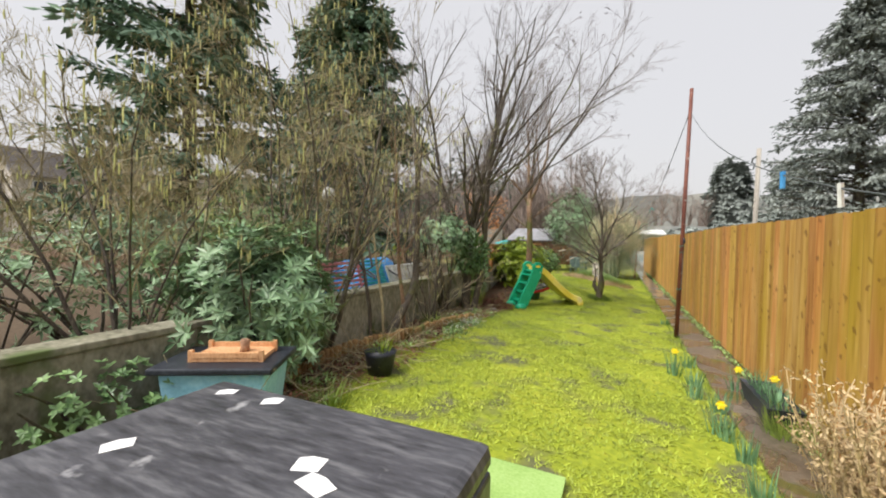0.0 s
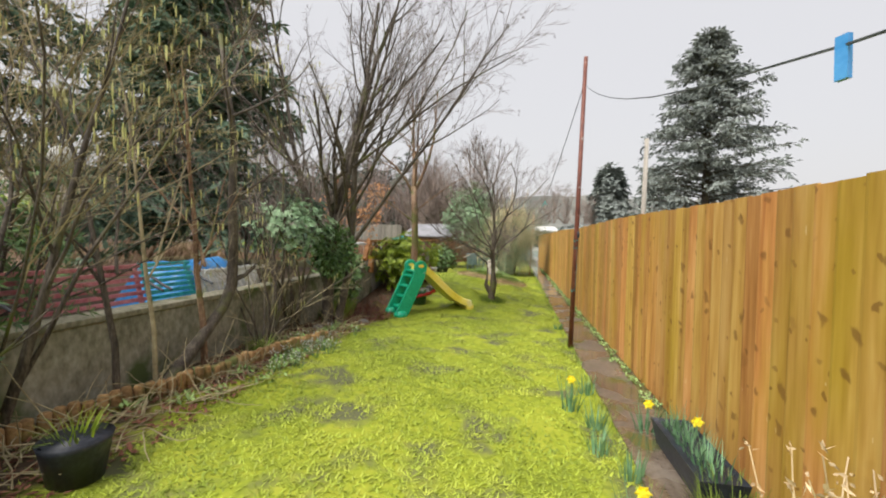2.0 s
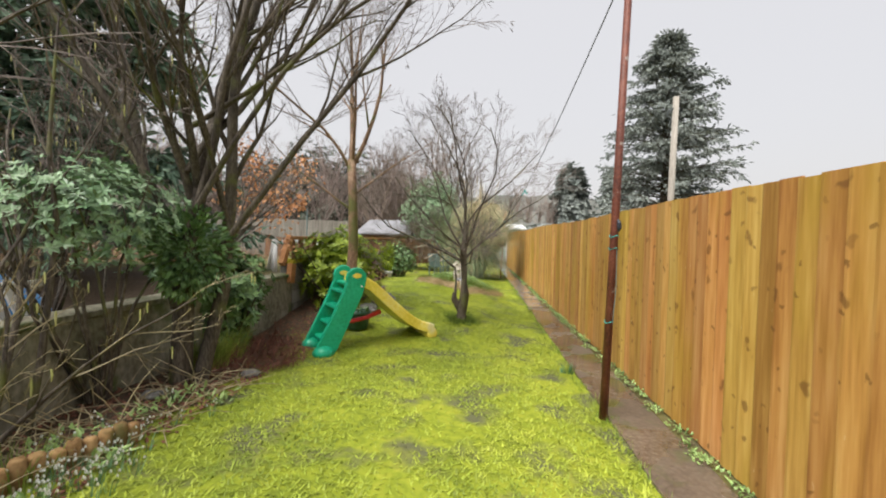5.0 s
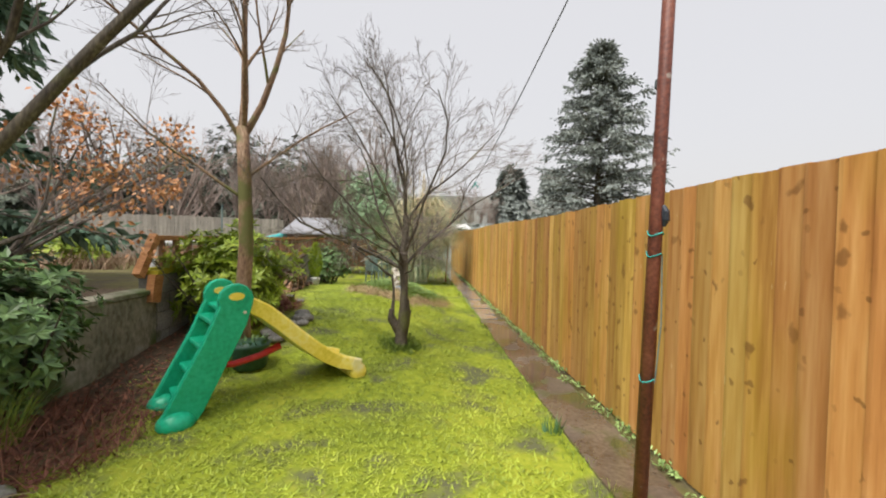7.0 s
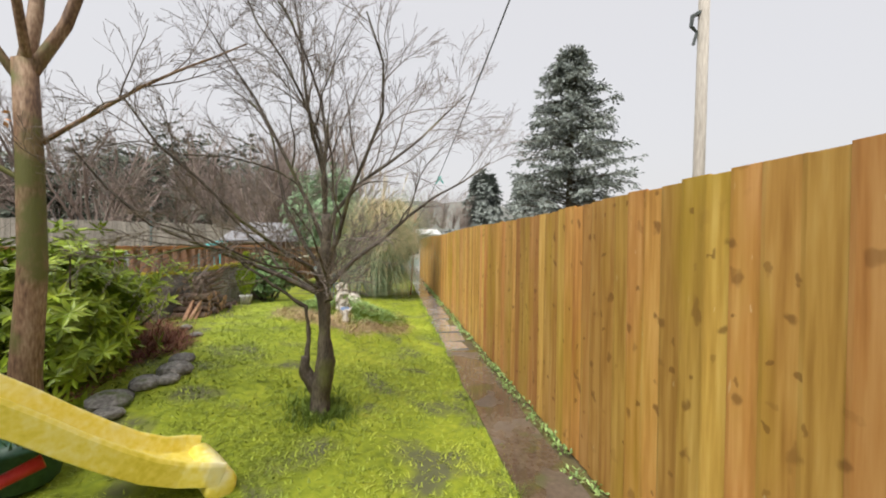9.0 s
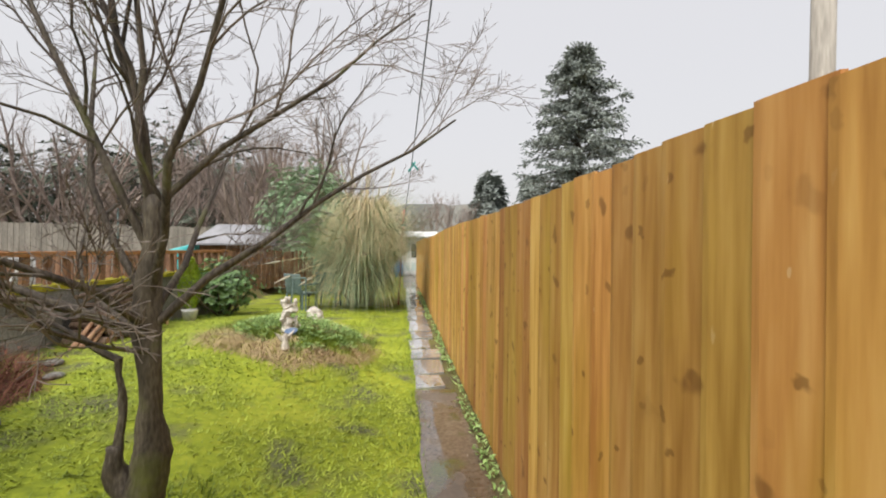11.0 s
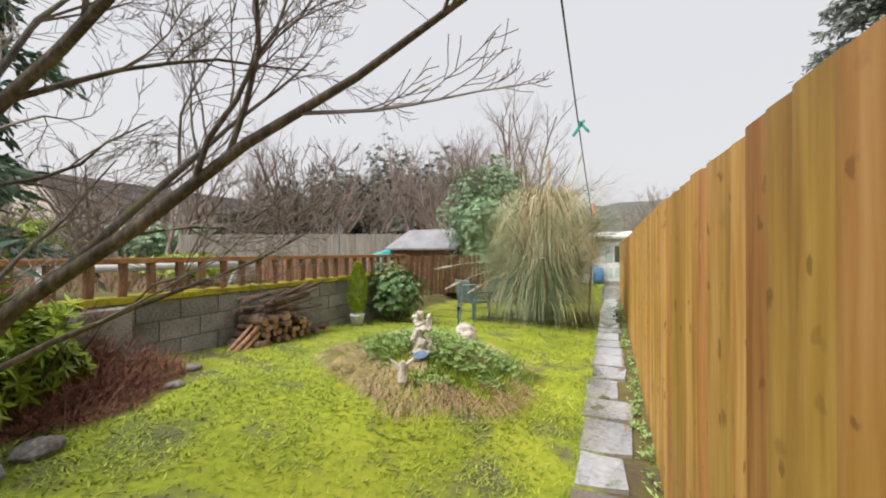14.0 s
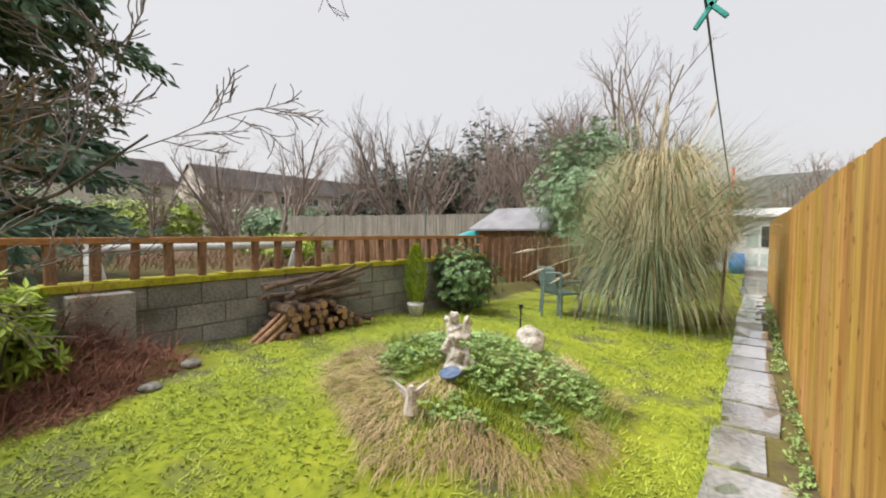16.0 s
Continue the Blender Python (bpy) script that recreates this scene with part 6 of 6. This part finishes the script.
def edging():
    rng = random.Random(17)
    e = thing("log_edging", (-4.1, 5.5, 0.1), "low half-round log edging along the flower bed", "edging")
    pts = [Vector(p) for p in ((-4.33, 3.6, 0), (-4.36, 4.4, 0), (-4.4, 5.0, 0), (-4.22, 5.7, 0), (-4.06, 6.2, 0), (-4.02, 6.8, 0), (-3.92, 7.25, 0), (-3.72, 7.8, 0))]
    g = Geo()
    g.tube([(0, 0, -0.05), (0, 0, 0.125), (0, 0, 0.14)], [0.038, 0.038, 0.026], 8)
    me = g.mesh("log", M_EDGING, True)
    for a, b in zip(pts, pts[1:]):
        n = max(1, int((b - a).length / 0.073))
        for k in range(n):
            p = a.lerp(b, k / n)
            o = place("log", me, M_EDGING, e)
            o.matrix_basis = pose(p.x + 4.1, p.y - 5.5, ground_z(p.x, p.y) - 0.1 + rng.uniform(-0.015, 0.015), rng.uniform(-4, 4), rng.uniform(-4, 4), 0)
    s = Geo()
    w = Geo()
    for _ in range(70):
        x, y = rng.gauss(-3.75, 0.16), rng.gauss(7.35, 0.42)
        z = ground_z(x, y)
        tuft("x", (x, y, z), "", M_LILYLEAF, rng.randrange(9999), 8, 0.12, 0.007, 0.5, 0.8, 0.03, parent_geo=s)
        for k in range(4):
            q = Vector((x + rng.uniform(-0.05, 0.05), y + rng.uniform(-0.05, 0.05), z + rng.uniform(0.08, 0.13)))
            for a in range(3):
                w.leaf(q, (math.cos(a * 2.1) * 0.3, math.sin(a * 2.1) * 0.3, -1), (1, 0, 0), 0.022, 0.011)
    t = thing("snowdrops", (0, 0, 0), "drift of white snowdrops along the bed edge", "flower", kind="stuff")
    place("foliage", s, M_LILYLEAF, t, kind="stuff")
    place("petal_cover", w, M_SNOWDROP, t, kind="stuff")


edging()


def bed_litter():
    """Dead leaves, sticks, dead fern heaps and stones of the bed."""
    rng = random.Random(18)
    g, k2 = Geo(), Geo()
    for _ in range(6000):
        x, y = rng.uniform(-4.55, -3.6), rng.uniform(2.8, 13.5)
        p = Vector((x, y, ground_z(x, y) + rng.uniform(0.003, 0.02)))
        g.leaf(p, Vector((rng.uniform(-1, 1), rng.uniform(-1, 1), rng.uniform(-0.1, 0.4))), (0, 0, 1), rng.uniform(0.03, 0.07), 0.025)
    for _ in range(420):
        x, y = rng.uniform(-4.5, -3.7), rng.uniform(3.0, 9.0)
        p = Vector((x, y, ground_z(x, y) + 0.02))
        k2.tube(limb(rng, p, (rng.uniform(-1, 1), rng.uniform(-1, 1), rng.uniform(0, 0.5)), rng.uniform(0.2, 0.7), 0.15, -0.05, 4), [0.005, 0.004, 0.004, 0.003, 0.002], 4, caps=False)
    tagged(place("leaf_litter", g, M_DEADFERN), "brown fallen leaves on the bed soil", "leaves", kind="stuff")
    tagged(place("fallen_twigs", k2, M_TWIG_PALE), "thin dead twigs lying over the flower bed", "twigs", kind="stuff")
    for j, (cx, cy, r, h) in enumerate(((-4.15, 9.6, 0.65, 0.18), (-4.2, 13.35, 0.5, 0.42), (-3.9, 13.0, 0.45, 0.16), (-4.42, 13.3, 0.22, 0.9))):
        f = Geo()
        for _ in range(1600):
            a, rr = rng.uniform(0, 6.28), r * math.sqrt(rng.random())
            x, y = max(-4.58, cx + math.cos(a) * rr), cy + math.sin(a) * rr * 1.1
            z = ground_z(x, y) + h * max(0, 1 - rr / r) * rng.random()
            f.blade((x, y, z), (rng.uniform(-1, 1), rng.uniform(-1, 1), rng.uniform(-0.1, 0.6)), rng.uniform(0.12, 0.4), 0.008, 0.8, 3)
        tagged(place("dead_fern_heap", f, M_DEADFERN), "heap of collapsed red-brown fern fronds beside the wall", "dead fern", kind="stuff")
    for j, (x, y, s) in enumerate(((-3.4, 11.75, 0.2), (-3.3, 12.0, 0.16), (-3.2, 12.25, 0.19), (-3.3, 12.55, 0.15), (-3.3, 11.6, 0.14), (-3.15, 12.05, 0.12), (-3.75, 9.0, 0.12), (-4.2, 8.4, 0.11), (-3.6, 13.5, 0.1), (-3.9, 13.85, 0.1))):
        bm = bmesh.new()
        bmesh.ops.create_icosphere(bm, subdivisions=2, radius=s * 0.75)
        for v in bm.verts:
            v.co *= 1 + 0.35 * noise.noise(v.co * 6 + Vector((j * 5, 0, 0)))
            v.co.z *= 0.45
        me = bpy.data.meshes.new("stone")
        bm.to_mesh(me)
        bm.free()
        me.materials.append(M_STONE)
        o = new("stone", me)
        o.matrix_basis = pose(x, y, ground_z(x, y) + s * 0.2, 0, 0, j * 50)
        tagged(o, "flat grey mossy stone lying at the lawn edge", "stone", "stones at the lawn edge")


bed_litter()


def mound():
    rng = random.Random(19)
    cx, cy = -2.15, 15.2
    green, straw, leaf = Geo(), Geo(), Geo()
    for _ in range(9500):
        a, rr = rng.uniform(0, 6.28), rng.random() ** 0.5
        lump = 1 + 0.16 * noise.noise(Vector((math.cos(a) * 2, math.sin(a) * 2, 7)))
        x, y = cx + 0.08 + math.cos(a) * rr * 1.02 * lump, cy + 0.1 + math.sin(a) * rr * 1.22 * lump
        dry = noise.noise(Vector((x * 2.6, y * 2.6, 2))) + (0.5 if rr > 0.6 and y < cy - 0.2 else 0.1 if rr > 0.7 else -0.25)
        flop = 0.9 if dry > 0.12 else 0.5
        d = Vector((math.cos(a) * flop, math.sin(a) * flop, 1)) + fan(rng) * 0.45
        if dry > 0.12:
            straw.blade((x, y, ground_z(x, y)), d, rng.uniform(0.14, 0.3), 0.006, rng.uniform(1.8, 4.0), 4)
        else:
            green.blade((x, y, ground_z(x, y)), d, rng.uniform(0.08, 0.22), 0.006, rng.uniform(0.8, 2.6), 3)
    for _ in range(2100):
        a, rr = rng.uniform(0, 6.28), rng.random() ** 0.5 * 0.9
        x, y = cx + 0.1 + math.cos(a) * rr * 0.95, cy + 0.25 + math.sin(a) * rr * 1.1
        if noise.noise(Vector((x * 2.6, y * 2.6, 9))) < -0.22:
            continue
        z = ground_z(x, y) + rng.uniform(0.04, 0.22) * (1.15 - rr)
        for j in range(5):
            b = j * 1.256 + rng.random()
            leaf.leaf((x, y, z), (math.cos(b), math.sin(b), rng.uniform(0, 0.7)), (0, 0, 1), rng.uniform(0.02, 0.045), 0.022)
    t = thing("overgrown_flower_bed", (0, 0, 0), "round overgrown bed of rough grass and green leaves", "flower bed", kind="stuff")
    place("rough_grass", green, M_ROUGH_GRASS, t, kind="stuff")
    place("dead_grass", straw, M_STRAW, t, kind="stuff")
    place("foliage", leaf, M_CLOVER, t, kind="stuff")
    z0 = ground_z(-2.12, 15.05)

    def lumps(name, parts, seed, rough=0.30):
        """Weathered cast figure built of joined rounded masses."""
        bm = bmesh.new()
        for c, r in parts:
            bmesh.ops.create_icosphere(bm, subdivisions=3, radius=1.0, matrix=Matrix.Translation(c) @ Matrix.Diagonal((*r, 1)))
        for v in bm.verts:
            v.co += rough * 0.08 * noise.noise_vector(v.co * 22 + Vector((seed, 0, 0))) + rough * 0.04 * noise.noise_vector(v.co * 60)
        me = bpy.data.meshes.new(name)
        bm.to_mesh(me)
        bm.free()
        me.materials.append(M_STATUE)
        me.shade_smooth()
        ob = new(name, me)
        join = ob.modifiers.new("join", "REMESH")
        join.mode, join.voxel_size, join.use_smooth_shade = "VOXEL", 0.009, True
        return ob

    o = tagged(lumps("garden_statue", (((0, 0, 0.03), (0.13, 0.11, 0.07)), ((-0.03, 0, 0.13), (0.085, 0.075, 0.1)), ((-0.05, 0, 0.25), (0.06, 0.055, 0.09)), ((-0.03, 0, 0.35), (0.075, 0.05, 0.065)),
                                     ((-0.04, -0.01, 0.455), (0.042, 0.045, 0.05)), ((0.07, -0.01, 0.34), (0.045, 0.04, 0.07)), ((0.075, -0.01, 0.435), (0.03, 0.032, 0.035)), ((0.02, -0.05, 0.3), (0.085, 0.028, 0.03)),
                                     ((-0.11, -0.02, 0.2), (0.03, 0.03, 0.085)), ((0.09, -0.03, 0.16), (0.028, 0.028, 0.08)), ((0.10, -0.03, 0.08), (0.05, 0.045, 0.03)), ((-0.10, 0.02, 0.41), (0.025, 0.02, 0.055)), ((0.12, 0.02, 0.38), (0.02, 0.02, 0.05))), 1.3, 0.45),
               "weathered white cast statue standing in the overgrown bed", "statue")
    o.matrix_basis = pose(-2.12, 15.08, z0 + 0.02, 0, 0, 35) @ Matrix.Diagonal((0.85, 0.85, 0.92, 1))
    g = Geo()
    g.tube([(0, 0, 0), (0, 0, 0.02), (0, 0, 0.045)], [0.05, 0.07, 0.08], 14)
    o = tagged(place("blue_dish", g, M_BLUEGLAZE), "small blue dish lying before the white statue", "dish")
    o.matrix_basis = pose(-2.05, 14.9, ground_z(-2.05, 14.9) + 0.05, 14, 0, 0)
    zf = ground_z(-1.95, 14.25)
    g = Geo()
    g.tube([(0, 0, 0), (0, 0, 0.08), (0, 0, 0.14), (0, 0, 0.17)], [0.05, 0.035, 0.03, 0.02], 8)
    for s in (-1, 1):
        g.add([(0, 0.01, 0.05), (s * 0.05, 0.02, 0.09), (s * 0.115, 0.03, 0.2), (s * 0.05, 0.02, 0.16), (0, -0.01, 0.12), (s * 0.05, 0.0, 0.1), (s * 0.11, 0.01, 0.2), (s * 0.05, 0.0, 0.15)],
              [(0, 1, 2, 3), (4, 7, 6, 5), (0, 4, 5, 1), (1, 5, 6, 2), (2, 6, 7, 3), (3, 7, 4, 0)])
    o = tagged(place("winged_ornament", g, M_STATUE), "small white winged figure standing in dead grass", "statue")
    o.matrix_basis = pose(-1.98, 14.4, ground_z(-1.98, 14.4) + 0.03, 0, 0, 35)
    bm = bmesh.new()
    bmesh.ops.create_icosphere(bm, subdivisions=3, radius=0.13)
    for v in bm.verts:
        v.co *= 1 + 0.5 * noise.noise(v.co * 9)
    me = bpy.data.meshes.new("rock")
    bm.to_mesh(me)
    bm.free()
    me.materials.append(M_STATUE)
    o = tagged(new("rock", me), "pale pitted rock at the back of the bed", "rock")
    o.matrix_basis = pose(-2.02, 16.15, ground_z(-2.02, 16.15) + 0.16, 0, 0, 0)
    g = Geo()
    g.tube([(0, 0, 0), (0.01, 0, 0.42), (0.01, 0, 0.44), (0.01, 0, 0.47)], [0.008, 0.007, 0.02, 0.022], 8)
    o = tagged(place("solar_stake_light", g, M_POT), "thin black stake light standing beside the pale rock", "garden light")
    o.matrix_basis = pose(-2.12, 16.1, ground_z(-2.12, 16.1), 0, 0, 0)


mound()


def woodpile():
    rng = random.Random(20)
    w = thing("woodpile", (-4.3, 15.35, ground_z(-4.3, 15.35)), "untidy pile of cut logs and branches against the wall", "woodpile")
    rows = 4
    for j in range(rows):
        n = 11 - j * 2
        for k in range(n):
            r = rng.uniform(0.035, 0.06)
            y = -0.62 + (k + 0.5 * j) * 0.115 + rng.uniform(-0.02, 0.02)
            z = 0.05 + j * 0.088
            ln = rng.uniform(0.32, 0.46)
            a = rng.uniform(-0.15, 0.15)
            g = Geo()
            g.tube([(-0.2, y, z), (-0.2 + ln, y + a * ln, z + rng.uniform(-0.01, 0.02))], [r, r * 0.93], 9)
            lg = place("log", g, M_LOG, w)
            e = Geo()
            e.tube([(-0.2 + ln, y + a * ln, z), (-0.2 + ln + 0.004, y + a * ln, z)], [r * 0.85, r * 0.85], 9)
            place("cut_end", e, M_LOGEND, lg, "pale cut end")
    for k in range(12):
        y = rng.uniform(-0.4, 0.5)
        g = Geo()
        g.tube(limb(rng, (rng.uniform(-0.1, 0.2), y - 0.35, 0.36 + 0.02 * k), (rng.uniform(-0.3, 0.3), 1, rng.uniform(-0.1, 0.15)), rng.uniform(0.6, 0.95), 0.08, 0, 4), [0.03, 0.028, 0.026, 0.022, 0.016], 7)
        place("branch", g, M_LOG, w)
    for k in range(9):
        g = Geo()
        g.tube([(rng.uniform(0, 0.2), -0.72 - rng.uniform(0, 0.25), 0.01), (rng.uniform(0, 0.15), -0.5, 0.2 + rng.uniform(-0.05, 0.08))], [0.025, 0.02], 7)
        place("split_stick", g, M_LOGEND, w)


woodpile()


def chairs():
    for i, (x, y, rz) in enumerate(((-3.0, 19.3, 150), (-2.5, 19.9, 175))):
        c = thing("garden_chair", (x, y, 0.02), "grey-green plastic garden armchair beside the pampas grass", "chair", "garden chairs", rz=rz)
        for sx in (-1, 1):
            for sy in (-1, 1):
                g = Geo()
                g.tube([(sx * 0.25, sy * 0.24, 0), (sx * 0.23, sy * 0.21, 0.42)], [0.02, 0.025], 6)
                place("leg", g, M_GREYPLASTIC, c)
            g = Geo()
            g.box((sx * 0.27 - 0.03, -0.26, 0.62), (sx * 0.27 + 0.03, 0.24, 0.65))
            place("armrest", g, M_GREYPLASTIC, c, bevel=0.008)
            g = Geo()
            g.tube([(sx * 0.27, -0.22, 0.42), (sx * 0.27, -0.23, 0.63)], [0.02, 0.02], 6)
            place("arm_post", g, M_GREYPLASTIC, c)
        g = Geo()
        g.box((-0.25, -0.24, 0.41), (0.25, 0.22, 0.44))
        place("seat", g, M_GREYPLASTIC, c, bevel=0.01)
        g = Geo()
        g.box((-0.24, 0, 0), (0.24, 0.03, 0.46), Matrix.Translation((0, 0.2, 0.44)) @ Euler((radians(-12), 0, 0)).to_matrix().to_4x4())
        place("backrest", g, M_GREYPLASTIC, c, bevel=0.02)
    f = thing("metal_frame", (-3.1, 18.75, 0.0), "pale metal folding frame leaning beside the chairs", "frame")
    for name, a, b in (("leg", (0, 0, 0), (0.04, 0.05, 0.82)), ("bar", (0.04, 0.05, 0.82), (0.3, 0.1, 0.83)), ("back_leg", (0.3, 0.1, 0), (0.3, 0.1, 0.83))):
        g = Geo()
        g.tube([a, b], [0.018, 0.018], 8)
        place(name, g, M_GREYPLASTIC, f)


chairs()


def dry_clump():
    """Dried pale plant at the near end of the fence."""
    rng = random.Random(23)
    t = thing("dried_plant", (-0.22, 4.3, 0), "pale dried seed-head plant growing beside the fence", "plant")
    g, h = Geo(), Geo()
    for _ in range(170):
        a = rng.uniform(0, 6.28)
        pts = limb(rng, (rng.uniform(-0.1, 0.12), rng.uniform(-0.36, 0.36), 0), (math.cos(a) * 0.22, math.sin(a) * 0.3, 1), rng.uniform(0.35, 0.85), 0.12, -0.03, 5)
        g.tube(pts, [0.003] * 6, 3, caps=False)
        for p in pts[2:]:
            for k in range(5):
                h.leaf(p + fan(rng) * 0.02, fan(rng), fan(rng), rng.uniform(0.02, 0.05), 0.014)
    place("stalk_cluster", g, M_STRAW, t, kind="stuff")
    place("seed_head_cover", h, M_STRAW, t, "pale curled seed heads", kind="stuff")


dry_clump()


# ---- weeds and grass ----
def weeds():
    rng = random.Random(24)
    g = Geo()
    y = 1.0
    while y < 23:
        if rng.random() < 0.8:
            x = rng.uniform(-0.12, -0.02)
            for k in range(rng.randrange(14, 46)):
                p = (x + rng.uniform(-0.06, 0.04), y + rng.uniform(-0.08, 0.08), 0.005 + rng.uniform(0, 0.05))
                g.leaf(p, (rng.uniform(-1, 1), rng.uniform(-1, 1), rng.uniform(0.1, 0.9)), (0, 0, 1), rng.uniform(0.02, 0.05), 0.02)
        y += 0.16
    for _ in range(26):
        x, y = rng.uniform(-4.2, -3.5), rng.uniform(3.5, 8.5)
        for k in range(24):
            g.leaf((x + rng.gauss(0, 0.06), y + rng.gauss(0, 0.06), ground_z(x, y) + rng.uniform(0, 0.06)), (rng.uniform(-1, 1), rng.uniform(-1, 1), rng.uniform(0.1, 0.9)), (0, 0, 1), rng.uniform(0.04, 0.09), 0.03)
    tagged(place("weeds", g, M_CLOVER), "green weeds growing along the fence foot", "weeds", kind="stuff")
    b = Geo()
    for x, y, n, ln in ((-4.2, 7.0, 160, 0.22), (-3.95, 7.25, 120, 0.2), (-4.3, 9.2, 260, 0.4), (-4.35, 9.55, 220, 0.42), (-0.2, 5.35, 260, 0.26), (-3.6, 3.9, 120, 0.25), (-3.55, 10.9, 120, 0.3)):
        tuft("x", (x, y, ground_z(x, y)), "", M_ROUGH_GRASS, int(abs(x * 100) + y * 10), n, ln, 0.01, 0.6, 1.4, 0.16, parent_geo=b)
    for _ in range(900):
        x, y = rng.choice(((rng.gauss(-0.56, 0.035), rng.uniform(2, 20)), (rng.gauss(-4.35, 0.12), rng.uniform(14, 19)), (rng.gauss(-1.87, 0.14), rng.gauss(11.8, 0.14)), (rng.uniform(-2.9, -0.8), rng.gauss(19.7, 0.1))))
        tuft("x", (x, y, ground_z(x, y) - 0.005), "", M_ROUGH_GRASS, rng.randrange(99999), 9, 0.09, 0.006, 0.8, 1.4, 0.04, parent_geo=b)
    tagged(place("grass_tufts", b, M_ROUGH_GRASS), "long green grass tufts at the lawn edges", "grass", kind="stuff")


weeds()


def lawn_blades():
    rs = np.random.RandomState(3)
    n = 170000
    y = 1.6 + 18.2 * rs.rand(n) ** 1.0
    x = -4.3 + 3.78 * rs.rand(n)
    keep = ~((x < -3.75) & (y < 13.2) & (rs.rand(n) < 0.85))
    cover = np.sin(x * 3.1 + 2 * np.sin(y * 1.3)) + np.sin(y * 2.7 + 1.7 * np.sin(x * 2.1)) + 0.8 * np.sin(x * 7.3 + y * 5.1) + 0.7 * np.sin(y * 9.1 - x * 6.3)
    keep &= (cover > -0.9) | (rs.rand(n) < 0.25)
    x, y = x[keep], y[keep]
    n = len(x)
    gx, gy = np.linspace(-4.6, -0.3, 60), np.linspace(1, 20.4, 220)
    gz = np.array([[ground_z(float(a), float(b)) for a in gx] for b in gy])
    fx, fy = (x - gx[0]) / (gx[1] - gx[0]), (y - gy[0]) / (gy[1] - gy[0])
    i, j = fx.astype(int), fy.astype(int)
    u, v = fx - i, fy - j
    z = gz[j, i] * (1 - u) * (1 - v) + gz[j, i + 1] * u * (1 - v) + gz[j + 1, i] * (1 - u) * v + gz[j + 1, i + 1] * u * v
    h = 0.008 + 0.016 * rs.rand(n)
    a, lean, w = 6.283 * rs.rand(n), 0.02 + 0.05 * rs.rand(n), 0.004 + 0.005 * rs.rand(n)
    ca, sa = np.cos(a), np.sin(a)
    co = np.empty((n, 3, 3))
    co[:, 0] = np.stack([x - w * ca, y - w * sa, z - 0.004], -1)
    co[:, 1] = np.stack([x + w * ca, y + w * sa, z - 0.004], -1)
    co[:, 2] = np.stack([x - lean * sa, y + lean * ca, z + h], -1)
    me = bpy.data.meshes.new("lawn_grass")
    me.vertices.add(3 * n)
    me.vertices.foreach_set("co", co.ravel())
    me.loops.add(3 * n)
    me.loops.foreach_set("vertex_index", np.arange(3 * n, dtype=np.int32))
    me.polygons.add(n)
    me.polygons.foreach_set("loop_start", np.arange(0, 3 * n, 3, dtype=np.int32))
    me.update(calc_edges=True)
    me.materials.append(M_GRASS)
    tagged(new("lawn_grass", me), "short bright yellow-green mossy grass of the lawn", "grass", kind="stuff")


lawn_blades()


def wall_blocks():
    """Block courses of the high wall, and the mesh they share."""
    g = Geo()
    g.box((-0.02, 0.006, 0.006), (0, 0.434, 0.209))
    me = g.mesh("block", M_BLOCK)
    h = Geo()
    h.box((-0.02, 0.006, 0.006), (0, 0.214, 0.209))
    mh = h.mesh("block", M_BLOCK)
    rng = random.Random(25)
    for c in range(5):
        y = 3.55
        if c % 2:
            o = place("block", mh, M_BLOCK, WALL)
            o.matrix_basis = pose(0.002, y, -0.08 + c * 0.215)
            y += 0.22
        while y < 11.0:
            o = place("block", me, M_BLOCK, WALL)
            o.matrix_basis = pose(rng.uniform(0, 0.006), y, -0.08 + c * 0.215)
            y += 0.44


wall_blocks()
